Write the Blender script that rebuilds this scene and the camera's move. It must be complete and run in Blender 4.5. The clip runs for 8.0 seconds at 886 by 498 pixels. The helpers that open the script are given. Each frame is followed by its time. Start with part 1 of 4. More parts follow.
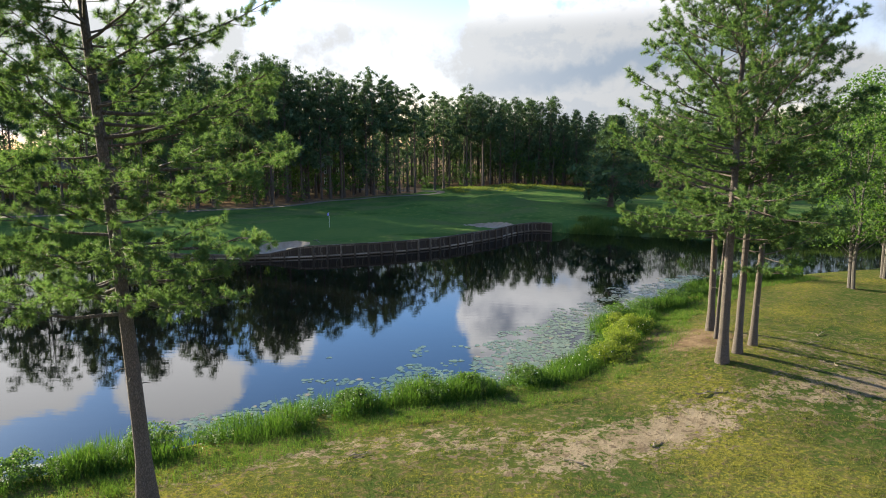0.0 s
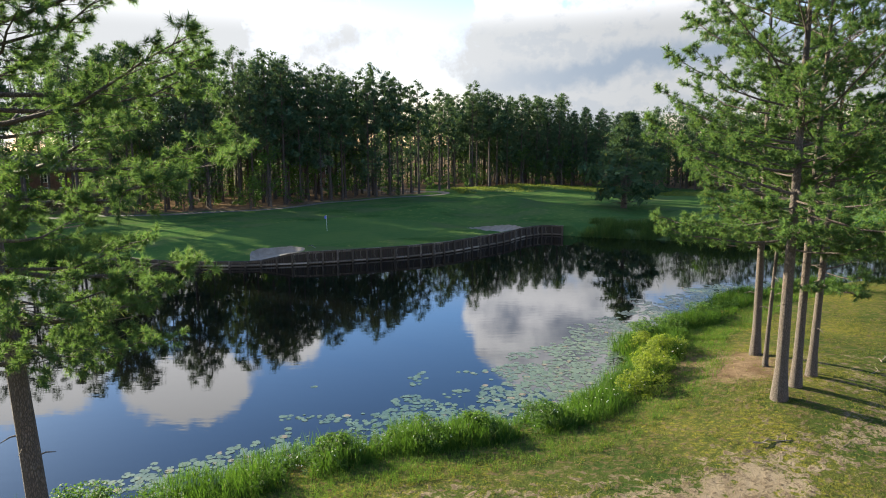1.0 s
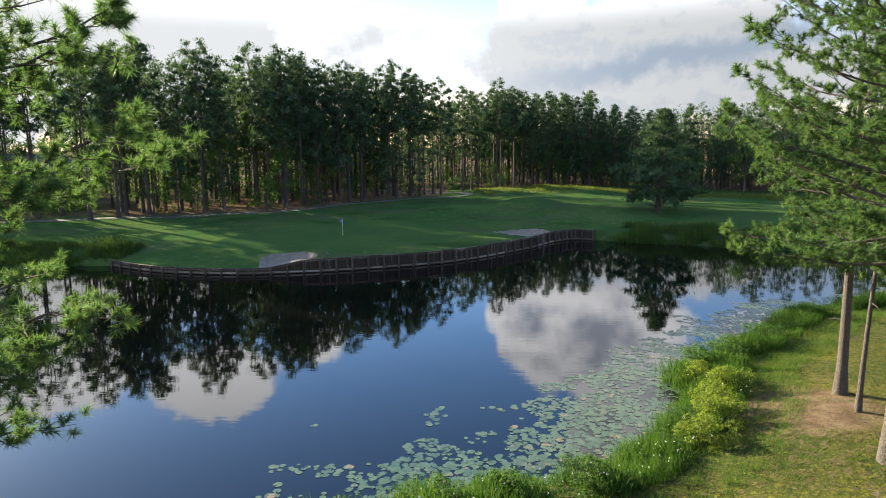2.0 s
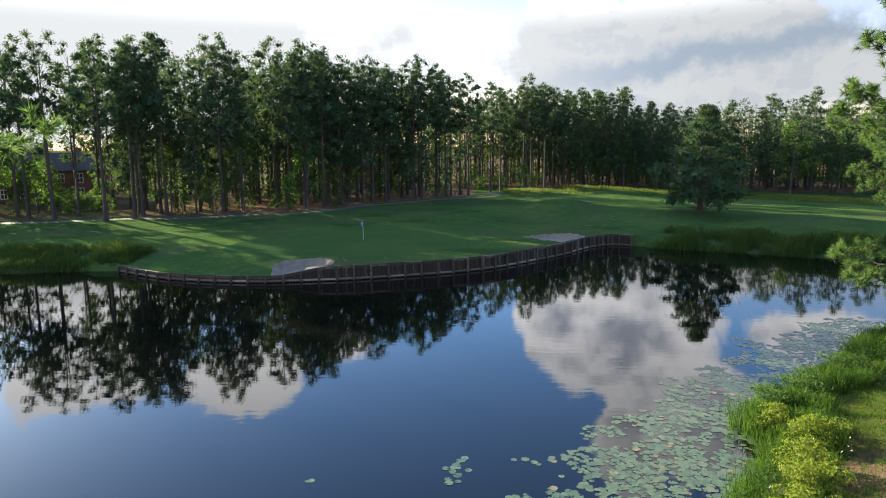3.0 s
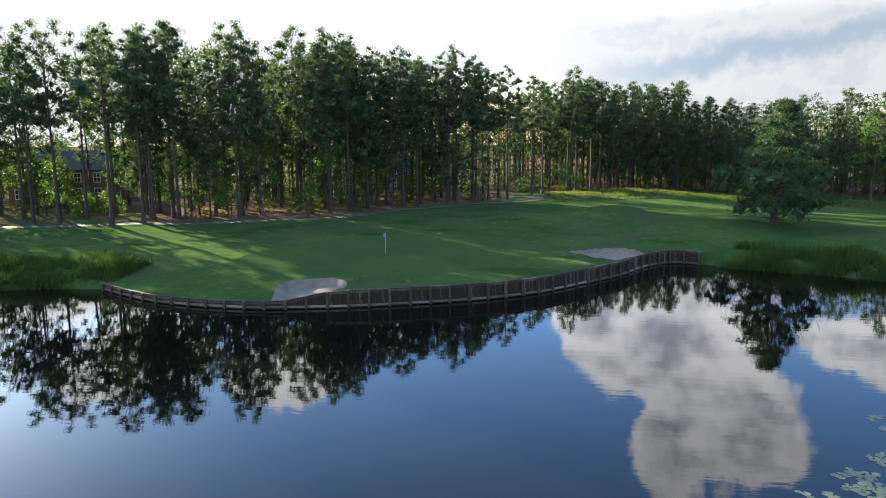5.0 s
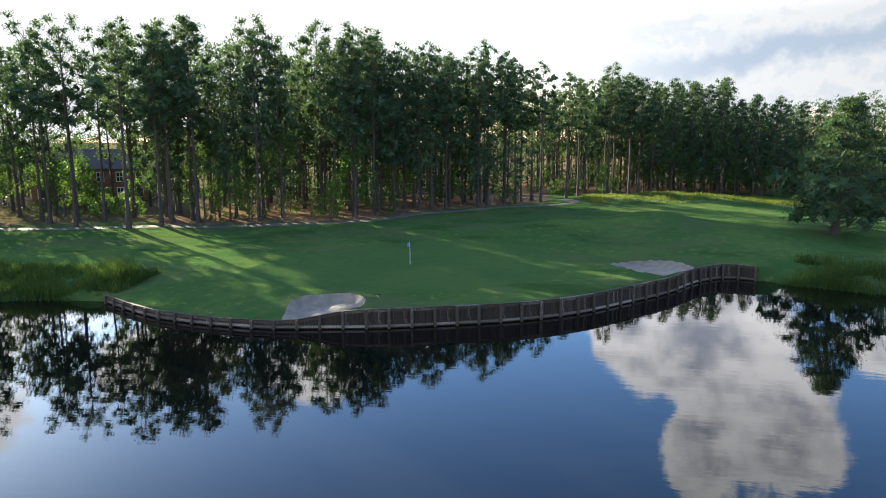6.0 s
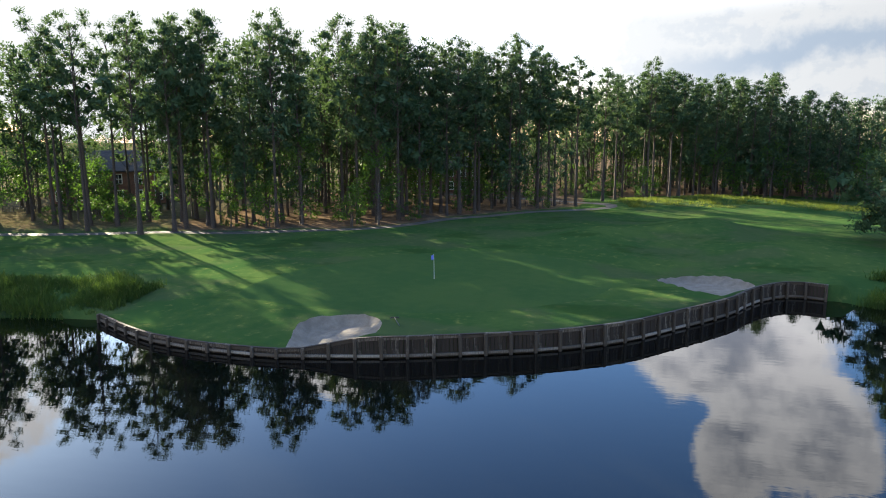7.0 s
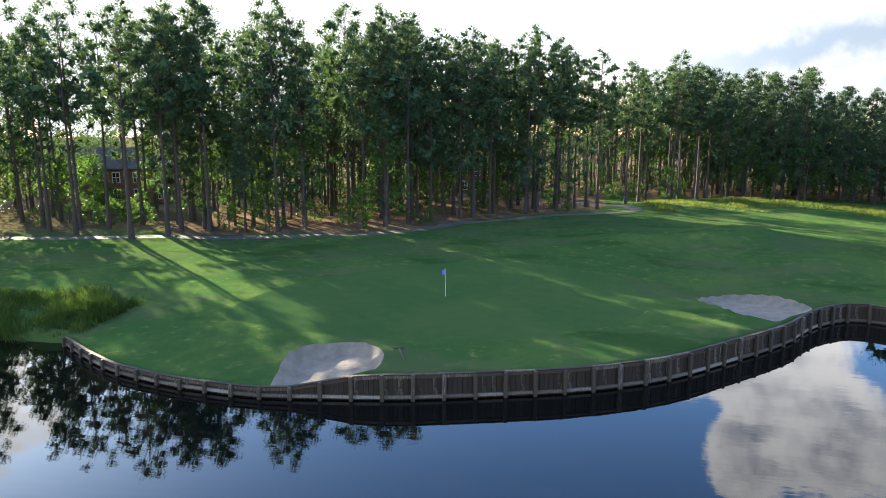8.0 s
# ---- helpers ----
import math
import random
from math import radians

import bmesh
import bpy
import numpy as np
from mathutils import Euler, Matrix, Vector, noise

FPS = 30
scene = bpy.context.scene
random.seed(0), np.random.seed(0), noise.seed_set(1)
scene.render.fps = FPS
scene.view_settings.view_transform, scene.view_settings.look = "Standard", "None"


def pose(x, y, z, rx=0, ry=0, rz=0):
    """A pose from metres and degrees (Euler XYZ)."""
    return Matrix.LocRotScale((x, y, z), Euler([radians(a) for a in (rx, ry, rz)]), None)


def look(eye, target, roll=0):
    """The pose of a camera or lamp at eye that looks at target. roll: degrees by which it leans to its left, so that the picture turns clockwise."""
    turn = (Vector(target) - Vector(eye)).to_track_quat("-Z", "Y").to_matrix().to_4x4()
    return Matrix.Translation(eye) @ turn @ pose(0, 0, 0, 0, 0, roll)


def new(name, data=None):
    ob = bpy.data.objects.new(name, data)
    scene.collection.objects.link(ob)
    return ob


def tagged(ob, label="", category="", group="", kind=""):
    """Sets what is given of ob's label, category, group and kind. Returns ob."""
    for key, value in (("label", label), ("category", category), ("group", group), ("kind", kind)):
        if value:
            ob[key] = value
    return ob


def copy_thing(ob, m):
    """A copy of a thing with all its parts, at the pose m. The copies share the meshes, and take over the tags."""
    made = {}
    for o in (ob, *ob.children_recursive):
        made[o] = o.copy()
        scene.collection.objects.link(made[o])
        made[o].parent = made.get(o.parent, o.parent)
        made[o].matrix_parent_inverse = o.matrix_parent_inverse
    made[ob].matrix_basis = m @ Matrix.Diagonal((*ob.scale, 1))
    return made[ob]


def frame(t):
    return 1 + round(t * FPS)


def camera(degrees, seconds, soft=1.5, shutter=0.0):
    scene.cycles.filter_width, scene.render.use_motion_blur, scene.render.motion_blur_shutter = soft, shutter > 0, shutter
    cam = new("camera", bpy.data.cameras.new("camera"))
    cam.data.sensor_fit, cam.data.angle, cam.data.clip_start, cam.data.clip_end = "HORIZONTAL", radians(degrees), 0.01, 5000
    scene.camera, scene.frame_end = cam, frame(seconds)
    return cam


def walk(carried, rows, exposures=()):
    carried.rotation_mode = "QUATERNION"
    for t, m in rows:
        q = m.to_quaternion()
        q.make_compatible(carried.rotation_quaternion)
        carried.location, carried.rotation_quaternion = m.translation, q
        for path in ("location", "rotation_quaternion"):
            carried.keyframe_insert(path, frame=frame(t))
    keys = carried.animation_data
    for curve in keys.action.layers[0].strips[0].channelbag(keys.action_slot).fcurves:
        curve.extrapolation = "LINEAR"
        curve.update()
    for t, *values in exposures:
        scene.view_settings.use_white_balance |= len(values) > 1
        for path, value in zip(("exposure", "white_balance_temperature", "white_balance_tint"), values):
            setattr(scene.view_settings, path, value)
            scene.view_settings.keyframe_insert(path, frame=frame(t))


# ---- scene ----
cam = camera(67.9, 8.0, soft=1.0)
PATH = [
    (0, (-0.079, 1.328, 12.902), (-0.092, 3.304, 12.594), -0.2),
    (0.5, (-0.008, 4.035, 12.814), (-0.028, 6.011, 12.506), -0.4),
    (1, (0.086, 6.855, 12.697), (0.055, 8.831, 12.389), -0.4),
    (1.5, (0.082, 9.518, 12.641), (0.023, 11.493, 12.333), -0.5),
    (1.7, (0.064, 10.605, 12.63), (-0.01, 12.579, 12.322), -0.5),
    (3, (-0.113, 17.71, 12.572), (-0.297, 19.677, 12.261), -0.5),
    (3.5, (-0.179, 20.316, 12.575), (-0.388, 22.28, 12.263), -0.5),
    (4, (-0.325, 23.136, 12.664), (-0.568, 25.096, 12.351), -0.4),
    (4.5, (-0.49, 25.808, 12.739), (-0.758, 27.765, 12.424), -0.4),
    (6, (-1.483, 33.981, 13.294), (-1.871, 35.917, 12.969), -0.1),
    (6.5, (-1.983, 36.988, 13.387), (-2.424, 38.912, 13.063), -0.2),
    (7, (-2.599, 40.191, 13.5), (-3.073, 42.107, 13.173), -0.2),
    (7.5, (-3.345, 43.308, 13.644), (-3.838, 45.218, 13.313), -0.1),
    (8, (-4.193, 46.55, 13.834), (-4.703, 48.454, 13.495), -0.0),
]
EXPOSURES = [(0.0, 1.97), (1.7, 2.0), (3.0, 2.05), (4.5, 2.22), (6.0, 2.42), (7.0, 2.3), (7.5, 2.45), (8.0, 2.68)]
walk(cam, [(t, look(eye, target, roll)) for t, eye, target, roll in PATH], EXPOSURES)

# ---- daylight: low sun beyond the trees, broken cumulus ----
SUN_AZ, SUN_EL = -52.0, 16.0          # degrees from +Y towards +X, and above the horizon
sun_dir = Vector((math.sin(radians(SUN_AZ)) * math.cos(radians(SUN_EL)), math.cos(radians(SUN_AZ)) * math.cos(radians(SUN_EL)), math.sin(radians(SUN_EL))))
sun = new("sun", bpy.data.lights.new("sun", "SUN"))
sun.data.energy, sun.data.angle, sun.data.color = 6.0, radians(0.55), (1.0, 0.875, 0.64)
sun.matrix_world = look(sun_dir * 100, (0, 0, 0))


class Nodes:
    """Short hand for node trees."""

    def __init__(self, tree):
        self.tree = tree
        tree.nodes.clear()

    def add(self, kind, **values):
        node = self.tree.nodes.new(kind)
        for key, value in values.items():
            self.feed(node.inputs[key.replace("_", " ")], value)
        return node

    def feed(self, socket, value):
        if isinstance(value, bpy.types.NodeSocket):
            self.tree.links.new(value, socket)
        else:
            socket.default_value = value

    def math(self, op, a, b=0.0, c=0.0, clamp=False):
        node = self.tree.nodes.new("ShaderNodeMath")
        node.operation, node.use_clamp = op, clamp
        for socket, value in zip(node.inputs, (a, b, c)):
            self.feed(socket, value)
        return node.outputs[0]

    def mix(self, f, a, b, blend="MIX"):
        node = self.tree.nodes.new("ShaderNodeMix")
        node.data_type, node.blend_type, node.clamp_factor = "RGBA", blend, True
        self.feed(node.inputs[0], f)
        for socket, value in zip(node.inputs[6:8], (a, b)):
            self.feed(socket, (*value, 1.0) if isinstance(value, tuple) and len(value) == 3 else value)
        return node.outputs[2]

    def ramp(self, f, low, high, a=0.0, b=1.0):
        node = self.tree.nodes.new("ShaderNodeMapRange")
        node.interpolation_type = "SMOOTHSTEP"
        for socket, value in zip(node.inputs, (f, low, high, a, b)):
            self.feed(socket, value)
        return node.outputs[0]

    def noise(self, vector, scale, detail=4.0, rough=0.55, warp=0.0):
        node = self.add("ShaderNodeTexNoise", Scale=scale, Detail=detail, Roughness=rough, Distortion=warp)
        if vector is not None:
            self.feed(node.inputs["Vector"], vector)
        return node.outputs[0]

    def coords(self, kind="Object", scale=(1, 1, 1)):
        tex = self.tree.nodes.new("ShaderNodeTexCoord")
        m = self.add("ShaderNodeMapping", Scale=scale)
        self.feed(m.inputs["Vector"], tex.outputs[kind])
        return m.outputs[0]

    def bump(self, height, strength, distance):
        return self.add("ShaderNodeBump", Height=height, Strength=strength, Distance=distance).outputs[0]


world = bpy.data.worlds.new("sky")
scene.world = world
world.use_nodes = True
w = Nodes(world.node_tree)
sky = w.tree.nodes.new("ShaderNodeTexSky")
sky.sky_type, sky.sun_disc = "NISHITA", False
sky.sun_elevation, sky.sun_rotation = radians(SUN_EL), radians(SUN_AZ)
sky.air_density, sky.dust_density, sky.ozone_density = 1.0, 0.5, 1.5
toward = w.coords("Generated")
split = w.add("ShaderNodeSeparateXYZ", Vector=toward)
az = w.math("MULTIPLY", w.math("ARCTAN2", split.outputs[0], split.outputs[1]), 57.2958)
el = w.math("MULTIPLY", w.math("ARCSINE", split.outputs[2]), 57.2958)
# cumulus banks: azimuth, elevation, half width, half height (degrees)
CLOUDS = [(-45, 7, 36, 9), (-80, 16, 40, 12), (14, 6.5, 16, 6.0), (5, 14.5, 4.5, 4.5), (10.5, 16.5, 8, 6), (11.5, 24.3, 3.6, 5.2), (16.8, 21.8, 5.2, 5.6),
          (24, 5, 12, 2.6), (26, 15, 6, 3), (-23, 19, 6.5, 3.4), (-14.3, 16, 3.2, 2.6), (-34, 17, 7, 3.5), (70, 12, 40, 7), (150, 14, 50, 8), (40, 50, 30, 10), (-70, 48, 35, 12), (-150, 14, 50, 8)]
bank = None
for a0, e0, ra, re in CLOUDS:
    u = w.math("DIVIDE", w.math("SUBTRACT", az, a0), ra)
    v = w.math("DIVIDE", w.math("SUBTRACT", el, e0), re)
    r = w.math("SUBTRACT", 1.0, w.math("SQRT", w.math("ADD", w.math("MULTIPLY", u, u), w.math("MULTIPLY", v, v))))
    bank = r if bank is None else w.math("SMOOTH_MAX", bank, r, 0.15)
puff = w.noise(toward, 9.0, 8.0, 0.62)
billow = w.noise(toward, 30.0, 7.0, 0.62)
depth = w.math("ADD", bank, w.math("ADD", w.math("MULTIPLY", w.math("SUBTRACT", puff, 0.5), 1.25), w.math("MULTIPLY", w.math("SUBTRACT", billow, 0.5), 0.55)))
cover = w.math("MAXIMUM", w.ramp(depth, 0.02, 0.22), w.math("MULTIPLY", w.ramp(depth, -0.18, 0.25), w.ramp(el, 9.0, 12.0, 1.0, 0.0)))
fold = w.noise(w.coords("Generated", (1.0, 1.0, 2.6)), 13.0, 6.0, 0.6)
core_high = w.math("MULTIPLY", w.ramp(w.math("ADD", w.math("MULTIPLY", depth, 0.55), w.math("ADD", w.math("MULTIPLY", fold, 1.5), w.math("MULTIPLY", w.math("SUBTRACT", billow, 0.5), 0.6))), 0.72, 1.58), w.ramp(az, -22.0, 2.0))
# low over the horizon a grey-blue flat base runs between bright heaped tops and a bright rim of distance
base_line = w.math("ADD", 4.7, w.math("MULTIPLY", az, 0.13))
off_base = w.math("ADD", w.math("SUBTRACT", el, base_line), w.math("ADD", w.math("MULTIPLY", w.math("SUBTRACT", puff, 0.5), 4.6), w.math("MULTIPLY", w.math("SUBTRACT", billow, 0.5), 2.4)))
flat_base = w.math("MULTIPLY", w.math("SUBTRACT", 1.0, w.ramp(w.math("ABSOLUTE", off_base), 0.2, 1.9)), w.ramp(az, -4.0, 14.0))
heaps = w.ramp(w.math("ADD", fold, w.math("MULTIPLY", w.math("SUBTRACT", billow, 0.5), 1.1)), 0.46, 0.64, 0.0, 0.30)
core_low = w.math("MAXIMUM", flat_base, w.math("MULTIPLY", heaps, w.ramp(az, -3.0, 9.0)))
# higher up, clouds are brightened and clear sky blued to strengthen the pond's reflections
high = w.ramp(el, 9.0, 15.0)
core = w.math("ADD", w.math("MULTIPLY", core_high, high), w.math("MULTIPLY", core_low, w.math("SUBTRACT", 1.0, high)))
cloud = w.mix(core, w.mix(high, (2.62, 2.70, 2.78), (8.4, 8.4, 8.6)), w.mix(high, (1.55, 1.86, 2.28), (2.8, 3.1, 3.8)))
clear = w.mix(1.0, sky.outputs[0], w.mix(high, (0.98, 0.82, 0.88), (0.78, 1.06, 1.46)), "MULTIPLY")
# away from the sun the clouds are dimmer
shade = w.ramp(az, -8.0, 24.0, 1.0, 0.78)
cloud = w.mix(1.0, cloud, w.add("ShaderNodeCombineXYZ", X=shade, Y=shade, Z=shade).outputs[0], "MULTIPLY")
sky_colour = w.mix(cover, clear, cloud)
SKY_STRENGTH = 0.078
back = w.add("ShaderNodeBackground", Color=sky_colour, Strength=SKY_STRENGTH)
w.feed(w.add("ShaderNodeOutputWorld").inputs["Surface"], back.outputs[0])


# ---- materials ----
def material(name):
    m = bpy.data.materials.new(name)
    m.use_nodes = True
    return m, Nodes(m.node_tree)


def finish(n, shader):
    n.feed(n.add("ShaderNodeOutputMaterial").inputs["Surface"], shader.outputs[0])


def foliage_material(name, dark, light, dry, glow=0.45, rough=0.6, gloss=0.12):
    """Leaf or needle: a colour of its own each, a share of the light passes through."""
    m, n = material(name)
    island = n.tree.nodes.new("ShaderNodeNewGeometry").outputs["Random Per Island"]
    whole = n.tree.nodes.new("ShaderNodeObjectInfo").outputs["Random"]
    patch = n.noise(n.coords("Object"), 0.55, 3.0)
    f = n.math("ADD", n.math("MULTIPLY", island, 0.55), n.math("ADD", n.math("MULTIPLY", n.math("SUBTRACT", patch, 0.5), 1.4), n.math("MULTIPLY", whole, 0.35)), clamp=True)
    colour = n.mix(f, dark, light)
    colour = n.mix(n.ramp(island, 0.93, 0.98), colour, dry)
    face = n.add("ShaderNodeBsdfPrincipled", Base_Color=colour, Roughness=rough)
    face.inputs["Specular IOR Level"].default_value = gloss
    pass_colour = n.mix(0.6, colour, (light[0] * 1.7, light[1] * 1.8, light[2] * 0.8))
    thin = n.add("ShaderNodeBsdfTranslucent", Color=pass_colour)
    both = n.add("ShaderNodeMixShader", Fac=glow)
    n.feed(both.inputs[1], face.outputs[0])
    n.feed(both.inputs[2], thin.outputs[0])
    finish(n, both)
    return m


NEEDLES = foliage_material("pine_needles", (0.020, 0.056, 0.027), (0.088, 0.148, 0.053), (0.22, 0.150, 0.05), 0.44, 0.6, 0.08)
NEEDLES_FAR = foliage_material("pine_needles_forest", (0.028, 0.060, 0.036), (0.078, 0.122, 0.062), (0.10, 0.09, 0.04), 0.20, 0.8, 0.04)
LEAVES = foliage_material("broad_leaves", (0.028, 0.064, 0.016), (0.068, 0.128, 0.028), (0.12, 0.13, 0.035), 0.42)
REEDS = foliage_material("reed_blades", (0.012, 0.038, 0.009), (0.054, 0.108, 0.018), (0.14, 0.14, 0.045), 0.38, 0.7, 0.05)
BANK_GRASS = foliage_material("bank_grass_blades", (0.030, 0.070, 0.014), (0.074, 0.130, 0.024), (0.17, 0.17, 0.05), 0.38, 0.7, 0.05)
SHORE_SHRUB = foliage_material("shore_shrub_leaves", (0.085, 0.125, 0.018), (0.155, 0.195, 0.030), (0.24, 0.23, 0.05), 0.42)
FAR_REEDS = foliage_material("far_reed_blades", (0.026, 0.056, 0.016), (0.070, 0.112, 0.028), (0.13, 0.13, 0.05), 0.36, 0.7, 0.05)
MEADOW = foliage_material("meadow_blades", (0.045, 0.080, 0.016), (0.135, 0.160, 0.032), (0.24, 0.21, 0.08), 0.42)
LAWN_TUFT = foliage_material("lawn_tufts", (0.046, 0.070, 0.016), (0.124, 0.126, 0.028), (0.28, 0.23, 0.09), 0.40)


def bark_material(name, low, high, tint):
    m, n = material(name)
    plates = n.add("ShaderNodeTexVoronoi", Scale=24.0)
    plates.feature = "DISTANCE_TO_EDGE"
    n.feed(plates.inputs["Vector"], n.coords("Object", (1, 1, 0.32)))
    grain = n.noise(n.coords("Object", (1, 1, 0.25)), 14.0, 6.0, 0.65)
    big = n.noise(n.coords("Object"), 0.7, 3.0)
    crack = n.ramp(plates.outputs["Distance"], 0.0, 0.26)
    colour = n.mix(grain, low, high)
    colour = n.mix(n.ramp(big, 0.45, 0.7), colour, tint)
    colour = n.mix(crack, (low[0] * 0.75, low[1] * 0.75, low[2] * 0.75), colour)
    b = n.add("ShaderNodeBsdfPrincipled", Base_Color=colour, Roughness=0.92)
    n.feed(b.inputs["Normal"], n.bump(n.math("ADD", crack, n.math("MULTIPLY", grain, 0.5)), 0.9, 0.03))
    finish(n, b)
    return m


BARK = bark_material("pine_bark", (0.072, 0.058, 0.048), (0.165, 0.138, 0.114), (0.145, 0.105, 0.082))
BARK_DARK = bark_material("forest_bark", (0.055, 0.045, 0.037), (0.125, 0.102, 0.084), (0.11, 0.078, 0.060))
BARK_GREY = bark_material("grey_bark", (0.08, 0.07, 0.06), (0.16, 0.145, 0.125), (0.12, 0.11, 0.10))


def turf_material(name, fine, lush, pale, straw, mottling):
    """Mown turf: blades at fine scale, thin and lush patches at large."""
    m, n = material(name)
    p = n.coords("Object")
    big, mid, small = n.noise(p, 0.11, 4.0), n.noise(p, 0.9, 5.0, 0.6), n.noise(p, fine, 4.0, 0.7)
    colour = n.mix(n.ramp(n.math("ADD", big, n.math("MULTIPLY", n.math("SUBTRACT", mid, 0.5), mottling)), 0.36, 0.66), lush, pale)
    colour = n.mix(n.ramp(n.math("ADD", mid, n.math("MULTIPLY", n.math("SUBTRACT", small, 0.5), 0.5)), 0.60, 0.80), colour, straw)
    colour = n.mix(n.math("MULTIPLY", small, 0.55), colour, (lush[0] * 0.45, lush[1] * 0.5, lush[2] * 0.5))
    b = n.add("ShaderNodeBsdfDiffuse", Color=colour, Roughness=0.6)
    n.feed(b.inputs["Normal"], n.bump(n.math("ADD", small, mid), 0.6, 0.05))
    finish(n, b)
    return m


GREEN_TURF = turf_material("putting_turf", 14.0, (0.052, 0.104, 0.033), (0.070, 0.118, 0.036), (0.092, 0.114, 0.042), 0.6)


def ground_material():
    """Turf, worn sandy lawn and straw under the pines, laid out by the point colours R (worn), G (mown), B (straw), A (tall grass)."""
    m, n = material("ground_cover")
    p = n.coords("Object")
    a = n.tree.nodes.new("ShaderNodeAttribute")
    a.attribute_name = "cover"
    rgb = n.add("ShaderNodeSeparateColor", Color=a.outputs["Color"])
    worn, mown, straw = rgb.outputs[0], rgb.outputs[1], rgb.outputs[2]
    big, mid, small = n.noise(p, 0.13, 4.0), n.noise(p, 1.1, 5.0, 0.62), n.noise(p, 11.0, 4.0, 0.7)
    clod = n.noise(p, 3.2, 6.0, 0.68, 0.6)
    lawn = n.mix(n.ramp(n.math("ADD", n.math("MULTIPLY", big, 0.6), n.math("MULTIPLY", mid, 0.5)), 0.42, 0.68), (0.034, 0.062, 0.016), (0.084, 0.090, 0.024))
    speck = n.noise(p, 5.5, 5.0, 0.75)
    lawn = n.mix(n.ramp(clod, 0.48, 0.62), lawn, (0.118, 0.090, 0.045))
    lawn = n.mix(n.ramp(speck, 0.56, 0.68), lawn, (0.062, 0.052, 0.022))
    lawn = n.mix(n.ramp(n.math("ADD", speck, n.math("MULTIPLY", n.math("SUBTRACT", big, 0.5), -0.7)), 0.46, 0.32), lawn, (0.165, 0.152, 0.028))
    turf = n.mix(n.ramp(n.math("ADD", big, n.math("MULTIPLY", n.math("SUBTRACT", mid, 0.5), 0.5)), 0.38, 0.66), (0.042, 0.094, 0.028), (0.072, 0.120, 0.034))
    turf = n.mix(n.ramp(n.math("ADD", mid, n.math("MULTIPLY", small, 0.3)), 0.72, 0.92), turf, (0.160, 0.175, 0.050))
    dry = n.noise(n.coords("Object", (1.0, 1.8, 1.0)), 0.085, 3.0, 0.5)
    turf = n.mix(n.ramp(n.math("ADD", dry, n.math("MULTIPLY", n.math("SUBTRACT", mid, 0.5), 0.25)), 0.47, 0.62, 0.0, 0.55), turf, (0.076, 0.092, 0.044))
    rank = n.noise(n.coords("Object", (0.8, 1.5, 1.0)), 0.12, 4.0, 0.6)
    turf = n.mix(n.ramp(rank, 0.55, 0.64, 0.0, 0.7), turf, (0.030, 0.066, 0.018))
    grass = n.mix(mown, lawn, turf)
    grass = n.mix(n.math("MULTIPLY", small, 0.6), grass, n.mix(0.5, grass, (0.03, 0.045, 0.010)))
    soil = n.mix(n.ramp(mid, 0.35, 0.65), (0.165, 0.128, 0.084), (0.235, 0.190, 0.130))
    soil = n.mix(n.ramp(clod, 0.53, 0.62), soil, (0.110, 0.085, 0.058))
    bare = n.ramp(n.math("ADD", worn, n.math("ADD", n.math("MULTIPLY", n.math("SUBTRACT", clod, 0.5), 1.9), n.math("MULTIPLY", n.math("SUBTRACT", mid, 0.5), 1.0))), 0.45, 0.65)
    colour = n.mix(bare, grass, soil)
    litter = n.mix(n.ramp(mid, 0.35, 0.7), (0.105, 0.072, 0.045), (0.185, 0.135, 0.085))
    litter = n.mix(n.ramp(small, 0.5, 0.75), litter, (0.07, 0.045, 0.03))
    under = n.ramp(n.math("ADD", straw, n.math("MULTIPLY", n.math("SUBTRACT", clod, 0.5), 0.7)), 0.35, 0.65)
    colour = n.mix(under, colour, litter)
    b = n.add("ShaderNodeBsdfDiffuse", Color=colour, Roughness=0.0)
    relief = n.math("MULTIPLY", n.math("ADD", clod, n.math("MULTIPLY", small, 0.7)), n.ramp(mown, 0.0, 1.0, 1.0, 0.35))
    n.feed(b.inputs["Normal"], n.bump(relief, 1.0, 0.15))
    finish(n, b)
    return m


GROUND = ground_material()


def rough_material(name, low, high, spot, scale, roughness=0.9, bump=0.5, depth=0.02):
    m, n = material(name)
    p = n.coords("Object")
    big, small = n.noise(p, scale, 5.0, 0.6), n.noise(p, scale * 9, 4.0, 0.7)
    colour = n.mix(n.ramp(big, 0.35, 0.68), low, high)
    colour = n.mix(n.ramp(small, 0.55, 0.8), colour, spot)
    b = n.add("ShaderNodeBsdfPrincipled", Base_Color=colour, Roughness=roughness)
    n.feed(b.inputs["Normal"], n.bump(n.math("ADD", small, big), bump, depth))
    finish(n, b)
    return m


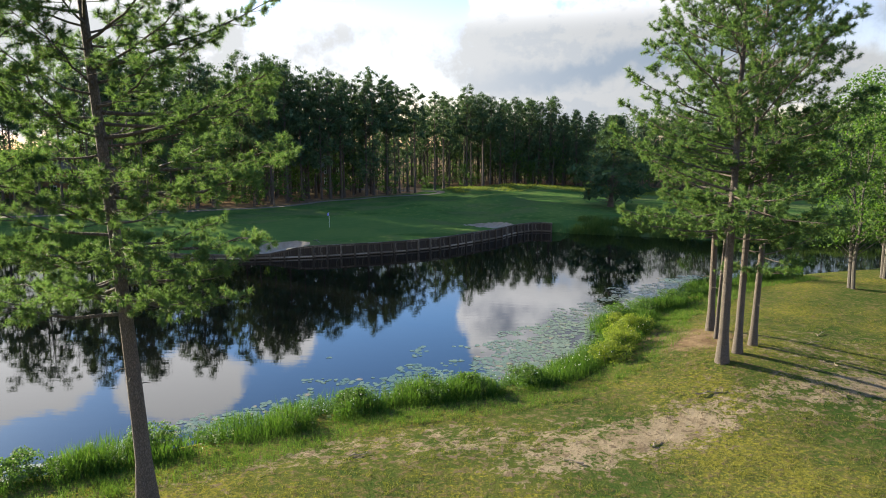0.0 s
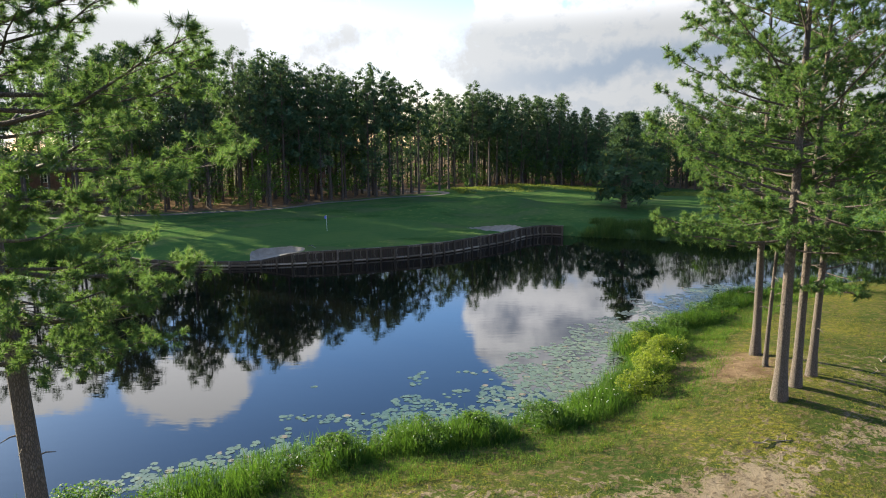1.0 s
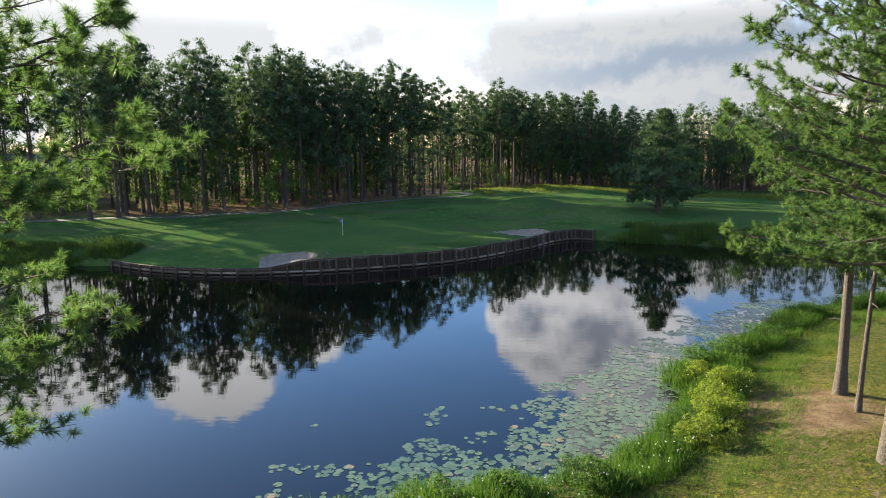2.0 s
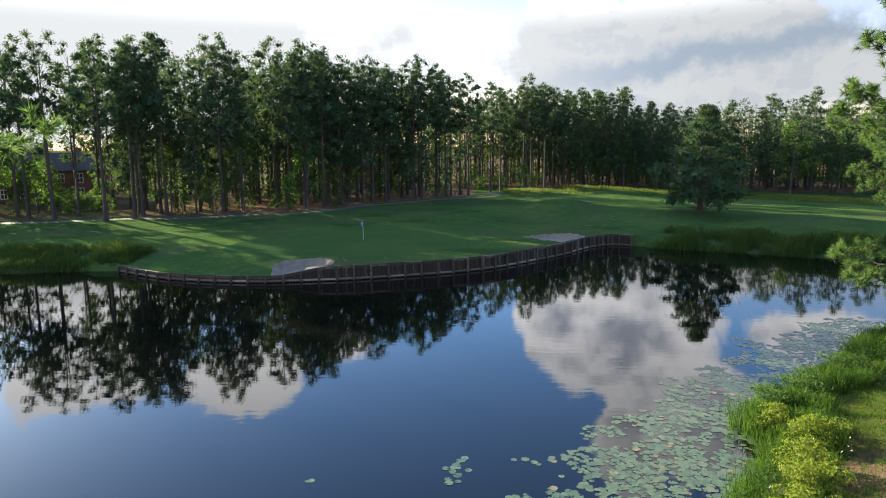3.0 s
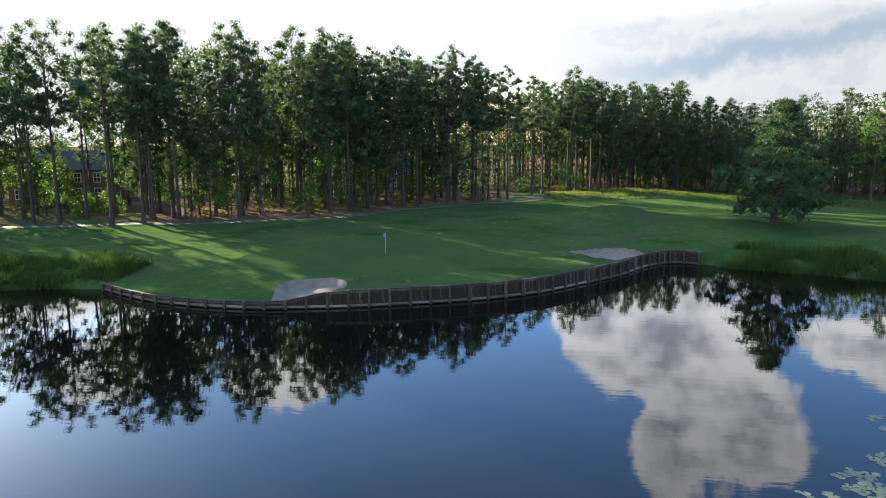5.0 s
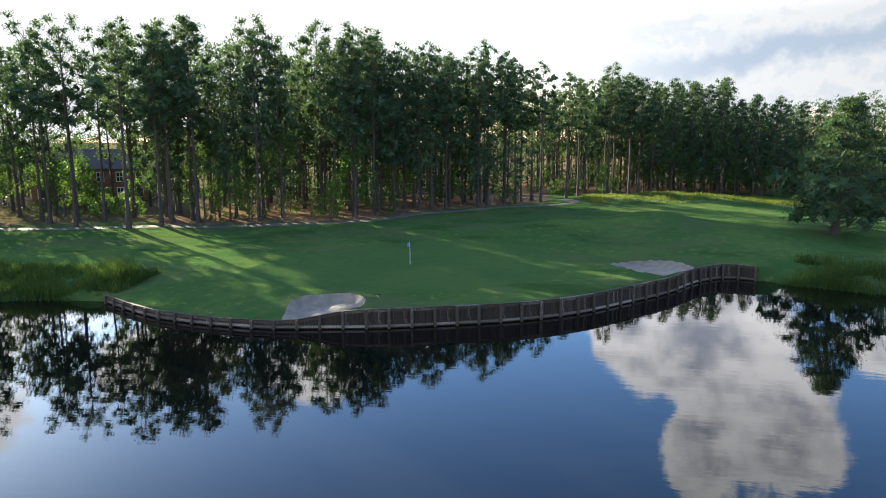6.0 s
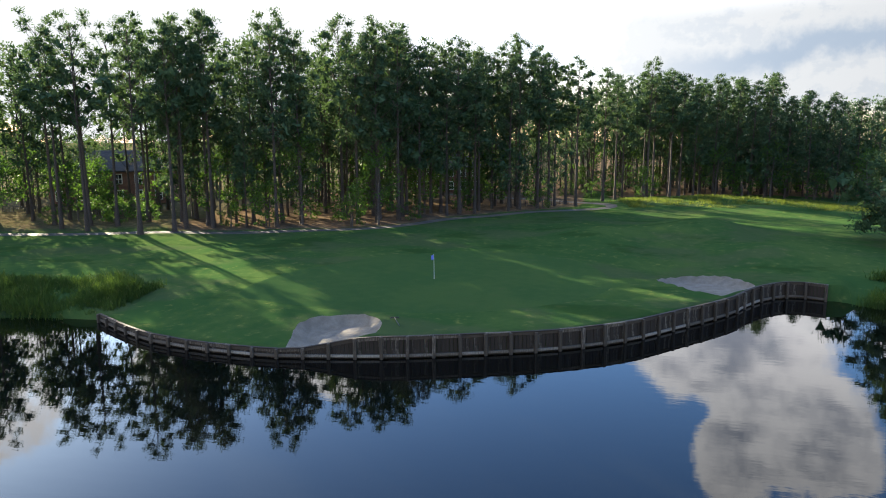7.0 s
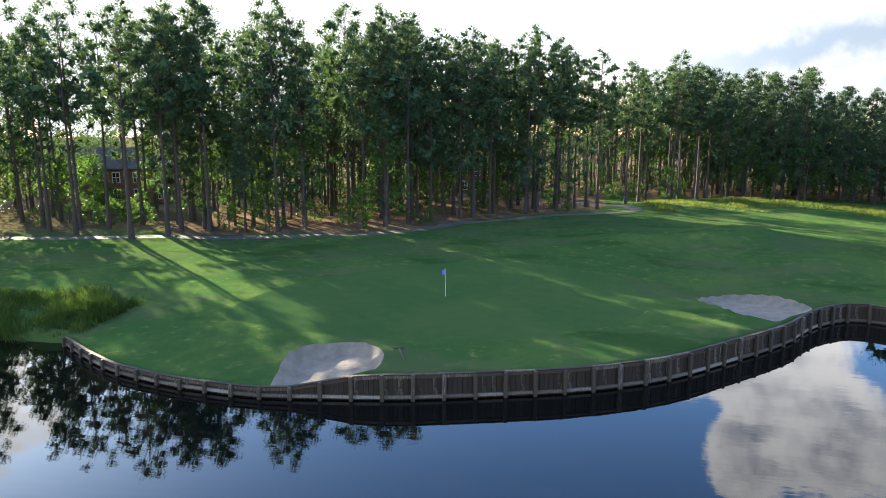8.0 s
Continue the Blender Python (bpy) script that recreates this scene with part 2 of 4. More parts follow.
SAND = rough_material("bunker_sand", (0.150, 0.125, 0.092), (0.215, 0.182, 0.138), (0.105, 0.082, 0.058), 1.2, 0.9, 0.8, 0.04)
ASPHALT = rough_material("path_asphalt", (0.050, 0.045, 0.037), (0.078, 0.071, 0.060), (0.062, 0.044, 0.028), 0.9)
BRICK_WALL = rough_material("house_brick", (0.17, 0.085, 0.065), (0.25, 0.135, 0.10), (0.30, 0.22, 0.18), 2.2)
ROOF = rough_material("roof_shingle", (0.040, 0.038, 0.038), (0.070, 0.066, 0.064), (0.10, 0.095, 0.09), 2.0)
TRIM_WHITE = rough_material("white_trim", (0.72, 0.72, 0.70), (0.80, 0.80, 0.78), (0.62, 0.62, 0.60), 1.5, 0.5, 0.1)
IRON = rough_material("black_iron", (0.02, 0.02, 0.022), (0.03, 0.03, 0.03), (0.05, 0.045, 0.04), 4.0, 0.5, 0.2)


def old_wood(name, dark, pale, share):
    """Weathered timber: upright grain, pale bleached streaks, a shade of its own for each piece."""
    m, n = material(name)
    own = n.tree.nodes.new("ShaderNodeObjectInfo").outputs["Random"]
    grain = n.noise(n.coords("Object", (9, 9, 0.9)), 2.2, 6.0, 0.7)
    blotch = n.noise(n.coords("Object"), 1.7, 4.0, 0.6)
    f = n.math("ADD", n.math("MULTIPLY", n.math("SUBTRACT", grain, 0.5), 1.3), n.math("ADD", n.math("MULTIPLY", own, 0.55), n.math("MULTIPLY", blotch, 0.5)))
    colour = n.mix(n.ramp(f, share, share + 0.42), dark, pale)
    b = n.add("ShaderNodeBsdfPrincipled", Base_Color=colour, Roughness=0.85)
    n.feed(b.inputs["Normal"], n.bump(grain, 0.5, 0.012))
    finish(n, b)
    return m


PLANK_WOOD = old_wood("weathered_planks", (0.030, 0.021, 0.013), (0.38, 0.33, 0.25), 0.67)
RAIL_WOOD = old_wood("bleached_rails", (0.10, 0.082, 0.060), (0.34, 0.30, 0.24), 0.5)
POST_WOOD = old_wood("weathered_posts", (0.060, 0.046, 0.031), (0.24, 0.205, 0.16), 0.66)


def water_material():
    m, n = material("pond_water")
    p = n.coords("Object", (0.6, 2.1, 1.0))
    swell, ripple = n.noise(p, 0.9, 3.0, 0.5), n.noise(p, 4.5, 2.0, 0.5)
    b = n.add("ShaderNodeBsdfPrincipled", Base_Color=(0.003, 0.0035, 0.003, 1), Roughness=0.012, IOR=1.36)
    n.feed(b.inputs["Normal"], n.bump(n.math("ADD", swell, n.math("MULTIPLY", ripple, 0.12)), 0.15, 0.013))
    finish(n, b)
    return m


WATER = water_material()


def pad_material():
    m, n = material("lily_pad_leaf")
    island = n.tree.nodes.new("ShaderNodeNewGeometry").outputs["Random Per Island"]
    colour = n.mix(island, (0.036, 0.068, 0.030), (0.080, 0.118, 0.054))
    colour = n.mix(n.ramp(island, 0.94, 0.99), colour, (0.18, 0.13, 0.06))
    finish(n, n.add("ShaderNodeBsdfPrincipled", Base_Color=colour, Roughness=0.32))
    return m


PAD = pad_material()


def plain(name, colour, roughness=0.5, metal=0.0):
    m, n = material(name)
    tone = n.mix(n.math("MULTIPLY", n.noise(n.coords("Object"), 6.0), 0.3), colour, tuple(c * 0.7 for c in colour))
    finish(n, n.add("ShaderNodeBsdfPrincipled", Base_Color=tone, Roughness=roughness, Metallic=metal))
    return m


FLAG_WHITE, FLAG_BLUE = plain("flagstick_white", (0.75, 0.75, 0.72)), plain("flag_cloth_blue", (0.13, 0.17, 0.55), 0.8)
GLASS_DARK = plain("window_glass", (0.03, 0.035, 0.04), 0.05)
FLOWER = plain("white_blossom", (0.75, 0.75, 0.68), 0.8)
DEAD_WOOD = plain("dead_wood", (0.17, 0.135, 0.10), 0.9)


# ---- mesh helpers ----
def mesh_of(name, verts, faces, mat):
    me = bpy.data.meshes.new(name)
    me.from_pydata([tuple(v) for v in verts], [], [tuple(int(i) for i in f) for f in faces])
    me.materials.append(mat)
    me.update()
    return me


def soup(name, tris, mat):
    """A mesh of loose triangles from an array (n, 3, 3)."""
    k = len(tris)
    me = bpy.data.meshes.new(name)
    me.vertices.add(3 * k)
    me.vertices.foreach_set("co", np.asarray(tris, dtype=np.float32).ravel())
    me.loops.add(3 * k)
    me.loops.foreach_set("vertex_index", np.arange(3 * k, dtype=np.int32))
    me.polygons.add(k)
    me.polygons.foreach_set("loop_start", np.arange(0, 3 * k, 3, dtype=np.int32))
    me.update(calc_edges=True)
    me.materials.append(mat)
    return me


def part(name, me, parent=None, label=""):
    ob = new(name, me)
    ob.parent = parent
    return tagged(ob, label)


def bm_mesh(name, bm, mat, smooth=False):
    me = bpy.data.meshes.new(name)
    bm.to_mesh(me)
    bm.free()
    me.materials.append(mat)
    if smooth:
        me.polygons.foreach_set("use_smooth", [True] * len(me.polygons))
    return me


def tube(path, radii, sides=8):
    """Rings along a path: vertices and quads."""
    path = np.asarray(path, float)
    tang = np.gradient(path, axis=0)
    tang /= np.linalg.norm(tang, axis=1)[:, None] + 1e-9
    ref = np.where(np.abs(tang[:, 2:3]) > 0.9, np.array([[1.0, 0, 0]]), np.array([[0, 0, 1.0]]))
    u = np.cross(tang, ref)
    u /= np.linalg.norm(u, axis=1)[:, None]
    v = np.cross(tang, u)
    ang = np.linspace(0, 2 * np.pi, sides, endpoint=False)
    ring = path[:, None] + np.asarray(radii)[:, None, None] * (np.cos(ang)[None, :, None] * u[:, None] + np.sin(ang)[None, :, None] * v[:, None])
    quads = []
    for i in range(len(path) - 1):
        for j in range(sides):
            k = (j + 1) % sides
            quads.append((i * sides + j, i * sides + k, (i + 1) * sides + k, (i + 1) * sides + j))
    return ring.reshape(-1, 3), quads


def merged(pieces):
    verts, faces, base = [], [], 0
    for v, f in pieces:
        verts.append(v)
        faces += [tuple(i + base for i in q) for q in f]
        base += len(v)
    return np.concatenate(verts), faces


def box_bm(sx, sy, sz, bevel=0.0, origin=(0, 0, 0)):
    bm = bmesh.new()
    bmesh.ops.create_cube(bm, size=1.0, matrix=Matrix.Translation(origin) @ Matrix.Diagonal((sx, sy, sz, 1)))
    if bevel:
        bmesh.ops.bevel(bm, geom=bm.edges[:], offset=bevel, segments=1, affect="EDGES")
    return bm


def unit(v):
    return v / (np.linalg.norm(v, axis=-1, keepdims=True) + 1e-9)


# ---- lie of the land ----
WALL_LINE = [(-39.4, 80.9), (-35.5, 78.8), (-32.6, 77.5), (-30.7, 77.0), (-28.1, 76.5), (-25.1, 76.3), (-23, 76.3), (-21.4, 76.5), (-16, 77.7), (-12.9, 78.7), (-9.5, 80.0),
             (-6.6, 81.2), (-3.7, 82.8), (-0.5, 85.2), (3.1, 89.1), (5.1, 91.3), (7.2, 93.9), (8.6, 96.3), (10.2, 98.6), (12.3, 100.5), (14.0, 100.9), (15.8, 100.2)]
SHORE_FAR_RIGHT = [(18, 99.2), (21, 98.0), (26.2, 96), (31.4, 93.5), (36, 91.8), (50, 89), (65, 86), (72, 82), (66, 77), (55, 73.5), (42, 69)]
SHORE_NEAR = [(33, 65.6), (27.3, 62.9), (23.3, 60.5), (19.9, 56.9), (16.8, 53.2), (13.6, 50.3), (12.0, 48.4), (11.3, 46.4), (10.2, 43.2), (8.2, 40.2), (6.8, 38.2), (5.2, 36.6), (3.3, 35.6),
              (1.1, 34.7), (-1.3, 34.0), (-4.2, 33.0), (-7.9, 30.7), (-11.5, 28.5), (-14.5, 26.9), (-17.4, 25), (-28, 20.5), (-40, 16), (-55, 14), (-75, 20)]
SHORE_LEFT = [(-90, 30), (-95, 45), (-90, 60), (-75, 70), (-62, 76), (-54, 78.8), (-49.2, 79.6), (-44.7, 81.0)]


def resample(line, step, closed=False):
    p = np.asarray(line, float)
    if closed:
        p = np.vstack([p, p[:1]])
    q = np.vstack([2 * p[0] - p[1], p, 2 * p[-1] - p[-2]]) if not closed else np.vstack([p[-2], p, p[1]])
    out = []
    for i in range(1, len(q) - 2):
        a, b, c, d = q[i - 1], q[i], q[i + 1], q[i + 2]
        n = max(1, int(round(np.linalg.norm(c - b) / step)))
        for t in np.arange(n) / n:
            out.append(0.5 * (2 * b + (c - a) * t + (2 * a - 5 * b + 4 * c - d) * t * t + (3 * b - a - 3 * c + d) * t ** 3))
    if not closed:
        out.append(p[-1])
    return np.array(out)


def inside(pts, poly):
    x, y = pts[:, 0], pts[:, 1]
    hit = np.zeros(len(pts), bool)
    j = len(poly) - 1
    for i in range(len(poly)):
        (xi, yi), (xj, yj) = poly[i], poly[j]
        if yi != yj:
            hit ^= ((yi > y) != (yj > y)) & (x < (xj - xi) * (y - yi) / (yj - yi) + xi)
        j = i
    return hit


def distance(pts, line, closed=False):
    p = np.asarray(line, float)
    if closed:
        p = np.vstack([p, p[:1]])
    best = np.full(len(pts), 1e9)
    for a, b in zip(p[:-1], p[1:]):
        ab = b - a
        t = np.clip(((pts - a) @ ab) / (ab @ ab + 1e-9), 0, 1)
        best = np.minimum(best, np.linalg.norm(pts - a - t[:, None] * ab, axis=1))
    return best


def ease(x, a, b):
    t = np.clip((np.asarray(x, float) - a) / (b - a), 0, 1)
    return t * t * (3 - 2 * t)


wall_fine = resample(WALL_LINE, 0.8)
natural = np.vstack([resample(SHORE_FAR_RIGHT + SHORE_NEAR + SHORE_LEFT, 1.0)])
wob = np.array([noise.noise(Vector((p[0] * 0.5, p[1] * 0.5, 3.3))) for p in natural])
natural = natural + np.stack([wob, wob[::-1]], 1) * 0.45
POND = np.vstack([wall_fine, natural])


def wall_top(x):
    """Height of the timber wall along its run."""
    return 0.62 + 0.80 * ease(x, -21.6, -16.2)


BUNKER_A = resample([(-21.1, 75.9), (-22.4, 78.4), (-22.9, 80.8), (-21.9, 82.3), (-20.0, 83.2), (-18.1, 82.6), (-17.0, 81.1), (-16.6, 79.4), (-17.0, 78.2)], 0.5, True)
BUNKER_B = resample([(2.1, 100.6), (4.8, 102.9), (7.7, 102.7), (9.5, 99.9), (9.7, 98.3), (7.8, 96.0), (6.5, 94.3), (5.0, 95.2), (3.6, 97.3)], 0.5, True)
GREEN_EDGE = resample([(-31, 86.5), (-27, 84.6), (-22, 84.2), (-16, 84.0), (-11, 85.2), (-6, 88.5), (-2.5, 93.5), (-1.8, 99), (-4, 105), (-9, 109), (-16, 110), (-22, 106.5), (-27, 101), (-31, 94)], 0.9, True)
PATH_MID = [(-130, 92), (-95, 104.5), (-75, 109.3), (-62, 113.2), (-50, 115.6), (-40, 119.0), (-31, 124.3), (-25, 132.5), (-17, 142.0), (-8, 149.5), (-1.5, 154.5), (-4.5, 160), (-12, 166), (-24, 172), (-40, 178)]
path_mid = resample(PATH_MID, 2.0)
path_side = unit(np.stack([-np.gradient(path_mid[:, 1]), np.gradient(path_mid[:, 0])], 1))
PATH_LOOP = np.vstack([path_mid + 0.95 * path_side, (path_mid - 0.95 * path_side)[::-1]])
FOREST_EDGE = [(-112, 96), (-95, 107), (-75, 112.5), (-61, 116), (-50, 119), (-38, 122.5), (-31, 127.5), (-26, 135), (-20, 143), (-12, 150.5), (-6, 158), (1, 167), (8, 172), (20, 178), (32, 178.5), (46, 170), (60, 158), (74, 153), (92, 142), (112, 122), (125, 95)]
forest_fine = resample(FOREST_EDGE, 3.0)


def bump2(x, y, x0, y0, r):
    return np.exp(-((x - x0) ** 2 + (y - y0) ** 2) / (r * r))


def smooth_noise(x, y, s, seed):
    return 0.5 * (np.sin(x * s + seed) * np.cos(y * s * 1.13 + seed * 2.1) + np.sin((x + y) * s * 0.71 + seed * 1.7))


def land(x, y):
    far = ease(y, 68, 84)
    near = 1.05 + 1.05 * bump2(x, y, 15, 36, 8) + 0.4 * ease(30 - y, 0, 20)
    there = 1.35 + 0.75 * ease(y, 96, 135) + 1.8 * bump2(x, y, 9.5, 127, 6) + 1.3 * bump2(x, y, -3, 121, 5.5) + 1.15 * bump2(x, y, 13.5, 112, 4.5) + 0.35 * bump2(x, y, -34, 102, 9) + 0.6 * bump2(x, y, 20, 118, 6)
    there = there - 0.55 * bump2(x, y, 4, 104, 6) + 1.1 * bump2(x, y, 14, 165, 10) + 0.8 * bump2(x, y, 28, 160, 12) + 0.5 * bump2(x, y, 3, 160, 7)
    out = near * (1 - far) + there * far
    return out + 0.10 * smooth_noise(x, y, 0.33, 1.0) + 0.04 * smooth_noise(x, y, 1.1, 4.0) * (1 - far * 0.8)


def height(pts):
    x, y = pts[:, 0], pts[:, 1]
    dw, dn = distance(pts, wall_fine), distance(pts, natural)
    wet = inside(pts, POND)
    ground = land(x, y)
    slope = np.where(y > 70, 2.2, 3.6)
    dry = 0.03 + ground * (1 - np.exp(-dn / slope))
    k = np.exp(-(dw / 5.5) ** 2)
    top = wall_top(x) - 0.06
    nearw = dw < dn
    dry = np.where(nearw, ground * (1 - k) + top * k, dry * ease(dn, 0, 0.01))
    for loop, deep in ((BUNKER_A, 0.52), (BUNKER_B, 0.5)):
        d = distance(pts, loop, True)
        dry = np.where(inside(pts, loop), dry - deep * ease(d, -0.02, 0.45) * ease(dw, 0.2, 1.4), dry + 0.10 * np.exp(-(d / 0.9) ** 2) * ease(dw, 0.3, 2.0))
    d = np.minimum(dw, dn)
    return np.where(wet, np.where(nearw, -1.3, -0.04 - np.minimum(1.4, 0.35 * d)), dry)


def z_at(x, y):
    return float(height(np.array([[x, y]], float))[0])


def build_ground():
    """One sheet to the horizon, cut along shore, bunkers, green and path."""
    from mathutils.geometry import delaunay_2d_cdt
    rs = np.random.RandomState(5)
    pts, edges = [], []

    def loop(line, closed=True):
        base = len(pts)
        pts.extend([tuple(p) for p in line])
        edges.extend([(base + i, base + i + 1) for i in range(len(line) - 1)])
        if closed:
            edges.append((base + len(line) - 1, base))

    wall_n = unit(np.stack([-np.gradient(wall_fine[:, 1]), np.gradient(wall_fine[:, 0])], 1))
    loop(POND)
    loop(wall_fine + 0.16 * wall_n, False)
    for line in (BUNKER_A, BUNKER_B, GREEN_EDGE, PATH_LOOP):
        loop(line)
    fixed = np.array(pts)
    rings = [(-20, 32, 2, 66, 0.75), (-42, 22, 72, 116, 0.95), (-80, 60, -10, 190, 2.2), (-150, 150, -60, 260, 6.5), (-460, 460, -300, 620, 36), (-3800, 3800, -3200, 3900, 480)]
    done = []
    for x0, x1, y0, y1, s in rings:
        gx, gy = np.meshgrid(np.arange(x0, x1 + s, s), np.arange(y0, y1 + s, s))
        g = np.stack([gx.ravel(), gy.ravel()], 1) + rs.uniform(-0.28, 0.28, (gx.size, 2)) * s
        for bx0, bx1, by0, by1 in done:
            g = g[~((g[:, 0] > bx0) & (g[:, 0] < bx1) & (g[:, 1] > by0) & (g[:, 1] < by1))]
        near = np.zeros(len(g), bool)
        for i in range(0, len(g), 2000):
            d = np.linalg.norm(g[i:i + 2000, None] - fixed[None], axis=2).min(1)
            near[i:i + 2000] = d < 0.42 * min(s, 2.0)
        pts.extend([tuple(p) for p in g[~near]])
        done.append((x0, x1, y0, y1))
    v2, _, faces, _, _, _ = delaunay_2d_cdt([Vector(p) for p in pts], edges, [], 0, 1e-4)
    v2 = np.array([tuple(v) for v in v2])
    z = height(v2)
    # the wall's foot: the sheet drops behind the planks
    foot = distance(v2, wall_fine) < 0.02
    z[foot] = -1.3
    verts = np.column_stack([v2, z])
    faces = np.array([tuple(f) for f in faces])
    mid = v2[faces].mean(1)
    zone = np.zeros(len(faces), int)
    for k, poly in ((4, PATH_LOOP), (3, GREEN_EDGE), (1, BUNKER_A), (2, BUNKER_B)):
        zone[inside(mid, poly)] = k
    x, y = v2[:, 0], v2[:, 1]
    dn = distance(v2, natural)
    worn_line = distance(v2, [(-14, 23.2), (-8, 25.2), (-2, 26.6), (3, 27.0), (8, 27.2), (12, 29.5), (20, 31)])
    bare_patch = distance(v2, [(2.5, 23.8), (6, 25.2), (10.5, 27.8)])
    worn = 0.30 * np.exp(-(worn_line / 2.0) ** 2) + 0.30 * np.exp(-(bare_patch / 1.5) ** 2) + 0.22 * bump2(x, y, 20, 38, 6) + 0.25 * bump2(x, y, 23, 30, 5) + 0.21
    worn = np.where(y < 68, worn * ease(dn, 2.0, 5.5), 0.0)
    straw_d = distance(v2, forest_fine)
    fe = np.array(FOREST_EDGE)
    behind = y > np.interp(x, fe[:, 0], fe[:, 1])
    straw = np.where(behind, ease(straw_d, -4, 3), ease(-straw_d, -3.5, 0.5)) * np.where(x > -6, 0.0, 1.0) * ease(-x, -100, 70) + np.where((x > -2) & behind, ease(straw_d, 5, 9), 0)
    straw = straw * np.where(x < -60, 0.55, 1.0) + np.where(y < 60, 0.78 * bump2(x, y, 14.0, 39.5, 5.0), 0)
    mown = ease(y, 66, 72)
    cover = np.column_stack([worn, mown, straw, np.ones(len(v2))])
    specs = ((0, "ground", GROUND, "grassy ground, worn sandy lawn beside the pond", "ground"),
             (1, "bunker", SAND, "pale raked sand bunker against the timber wall", "sand bunker"),
             (2, "bunker", SAND, "pale sand bunker sunk in the mown turf", "sand bunker"),
             (3, "putting_green", GREEN_TURF, "closely mown putting green, smooth and paler than the surrounds", "putting green"),
             (4, "cart_path", ASPHALT, "narrow grey asphalt cart path along the trees", "path"))
    for k, name, mat, label, cat in specs:
        f = faces[zone == k]
        used, inv = np.unique(f, return_inverse=True)
        me = mesh_of(name, verts[used], inv.reshape(-1, 3), mat)
        if k == 0:
            attr = me.attributes.new("cover", "FLOAT_COLOR", "POINT")
            attr.data.foreach_set("color", cover[used].astype(np.float32).ravel())
        me.polygons.foreach_set("use_smooth", [True] * len(me.polygons))
        tagged(new(name, me), label, cat, "", "structure")


build_ground()

water = new("water", mesh_of("water", [(-118, 4, 0), (92, 4, 0), (92, 108, 0), (-118, 108, 0)], [(0, 1, 2, 3)], WATER))
tagged(water, "still dark pond water mirroring trees and clouds", "pond", "", "structure")


# ---- timber retaining wall ----
def build_wall():
    root = tagged(new("retaining_wall"), "weathered dark timber retaining wall with posts along the green", "retaining wall", "", "structure")
    root.location = (WALL_LINE[8][0], WALL_LINE[8][1], 0)
    line = resample(WALL_LINE, 0.1)
    seg = np.linalg.norm(np.diff(line, axis=0), axis=1)
    s = np.concatenate([[0], np.cumsum(seg)])
    total = s[-1]

    def at(q):
        x, y = np.interp(q, s, line[:, 0]), np.interp(q, s, line[:, 1])
        x2, y2 = np.interp(q + 0.15, s, line[:, 0]), np.interp(q + 0.15, s, line[:, 1])
        x1, y1 = np.interp(q - 0.15, s, line[:, 0]), np.interp(q - 0.15, s, line[:, 1])
        return x, y, math.atan2(y2 - y1, x2 - x1)

    rnd = random.Random(3)
    width = 0.262
    meshes = {}

    def block(name, mat, sx, sy, sz, bevel):
        key = (name, round(sz, 1))
        if key not in meshes:
            meshes[key] = bm_mesh(name, box_bm(sx, sy, round(sz, 1), bevel, (0, 0, -round(sz, 1) / 2)), mat)
        return meshes[key]

    def put(name, me, q, out, z, label="", tilt=0.0, scale=1.0):
        x, y, a = at(q)
        ob = part(name, me, root, label)
        ob.matrix_local = Matrix.Translation((x - root.location.x + out * math.sin(a), y - root.location.y - out * math.cos(a), z)) @ Matrix.Rotation(a, 4, "Z") @ Matrix.Rotation(tilt, 4, "Y")
        return ob

    n = int(total / width)
    for i in range(n):
        q = (i + 0.5) * total / n
        top = wall_top(at(q)[0])
        put("plank", block("plank", PLANK_WOOD, width - 0.022, 0.05, top + 0.5, 0.006), q, 0.02 + rnd.uniform(-0.008, 0.008), top - 0.02 + rnd.uniform(-0.03, 0.015), "", rnd.uniform(-0.012, 0.012))
    m = int(total / 1.62)
    for i in range(m + 1):
        q = min(total - 0.1, max(0.1, i * total / m))
        top = wall_top(at(q)[0])
        put("post", block("post", POST_WOOD, 0.21, 0.21, top + 0.75, 0.025), q, 0.21, top + 0.01 + rnd.uniform(-0.05, 0.03), "", rnd.uniform(-0.02, 0.02))
    for i in range(m):
        q0, q1 = i * total / m, (i + 1) * total / m
        q = (q0 + q1) / 2
        x0, y0, _ = at(q0)
        x1, y1, _ = at(q1)
        t0, t1 = wall_top(x0), wall_top(x1)
        slope = -math.atan2(t1 - t0, q1 - q0)
        length = math.hypot(x1 - x0, y1 - y0)
        for name, out, z, sy, sz, lean in (("cap_board", 0.055, (t0 + t1) / 2 + 0.035, 0.22, 0.06, slope), ("top_rail", 0.075, (t0 + t1) / 2 - 0.05, 0.07, 0.17, slope), ("bottom_rail", 0.11, 0.27, 0.12, 0.17, 0.0)):
            key = (name, round(length, 1))
            if key not in meshes:
                meshes[key] = bm_mesh(name, box_bm(round(length, 1) + 0.05, sy, sz, 0.012, (0, 0, -sz / 2)), PLANK_WOOD if name == "cap_board" else RAIL_WOOD if name == "bottom_rail" else POST_WOOD)
            put(name, meshes[key], q, out, z + rnd.uniform(-0.008, 0.008), "", lean)


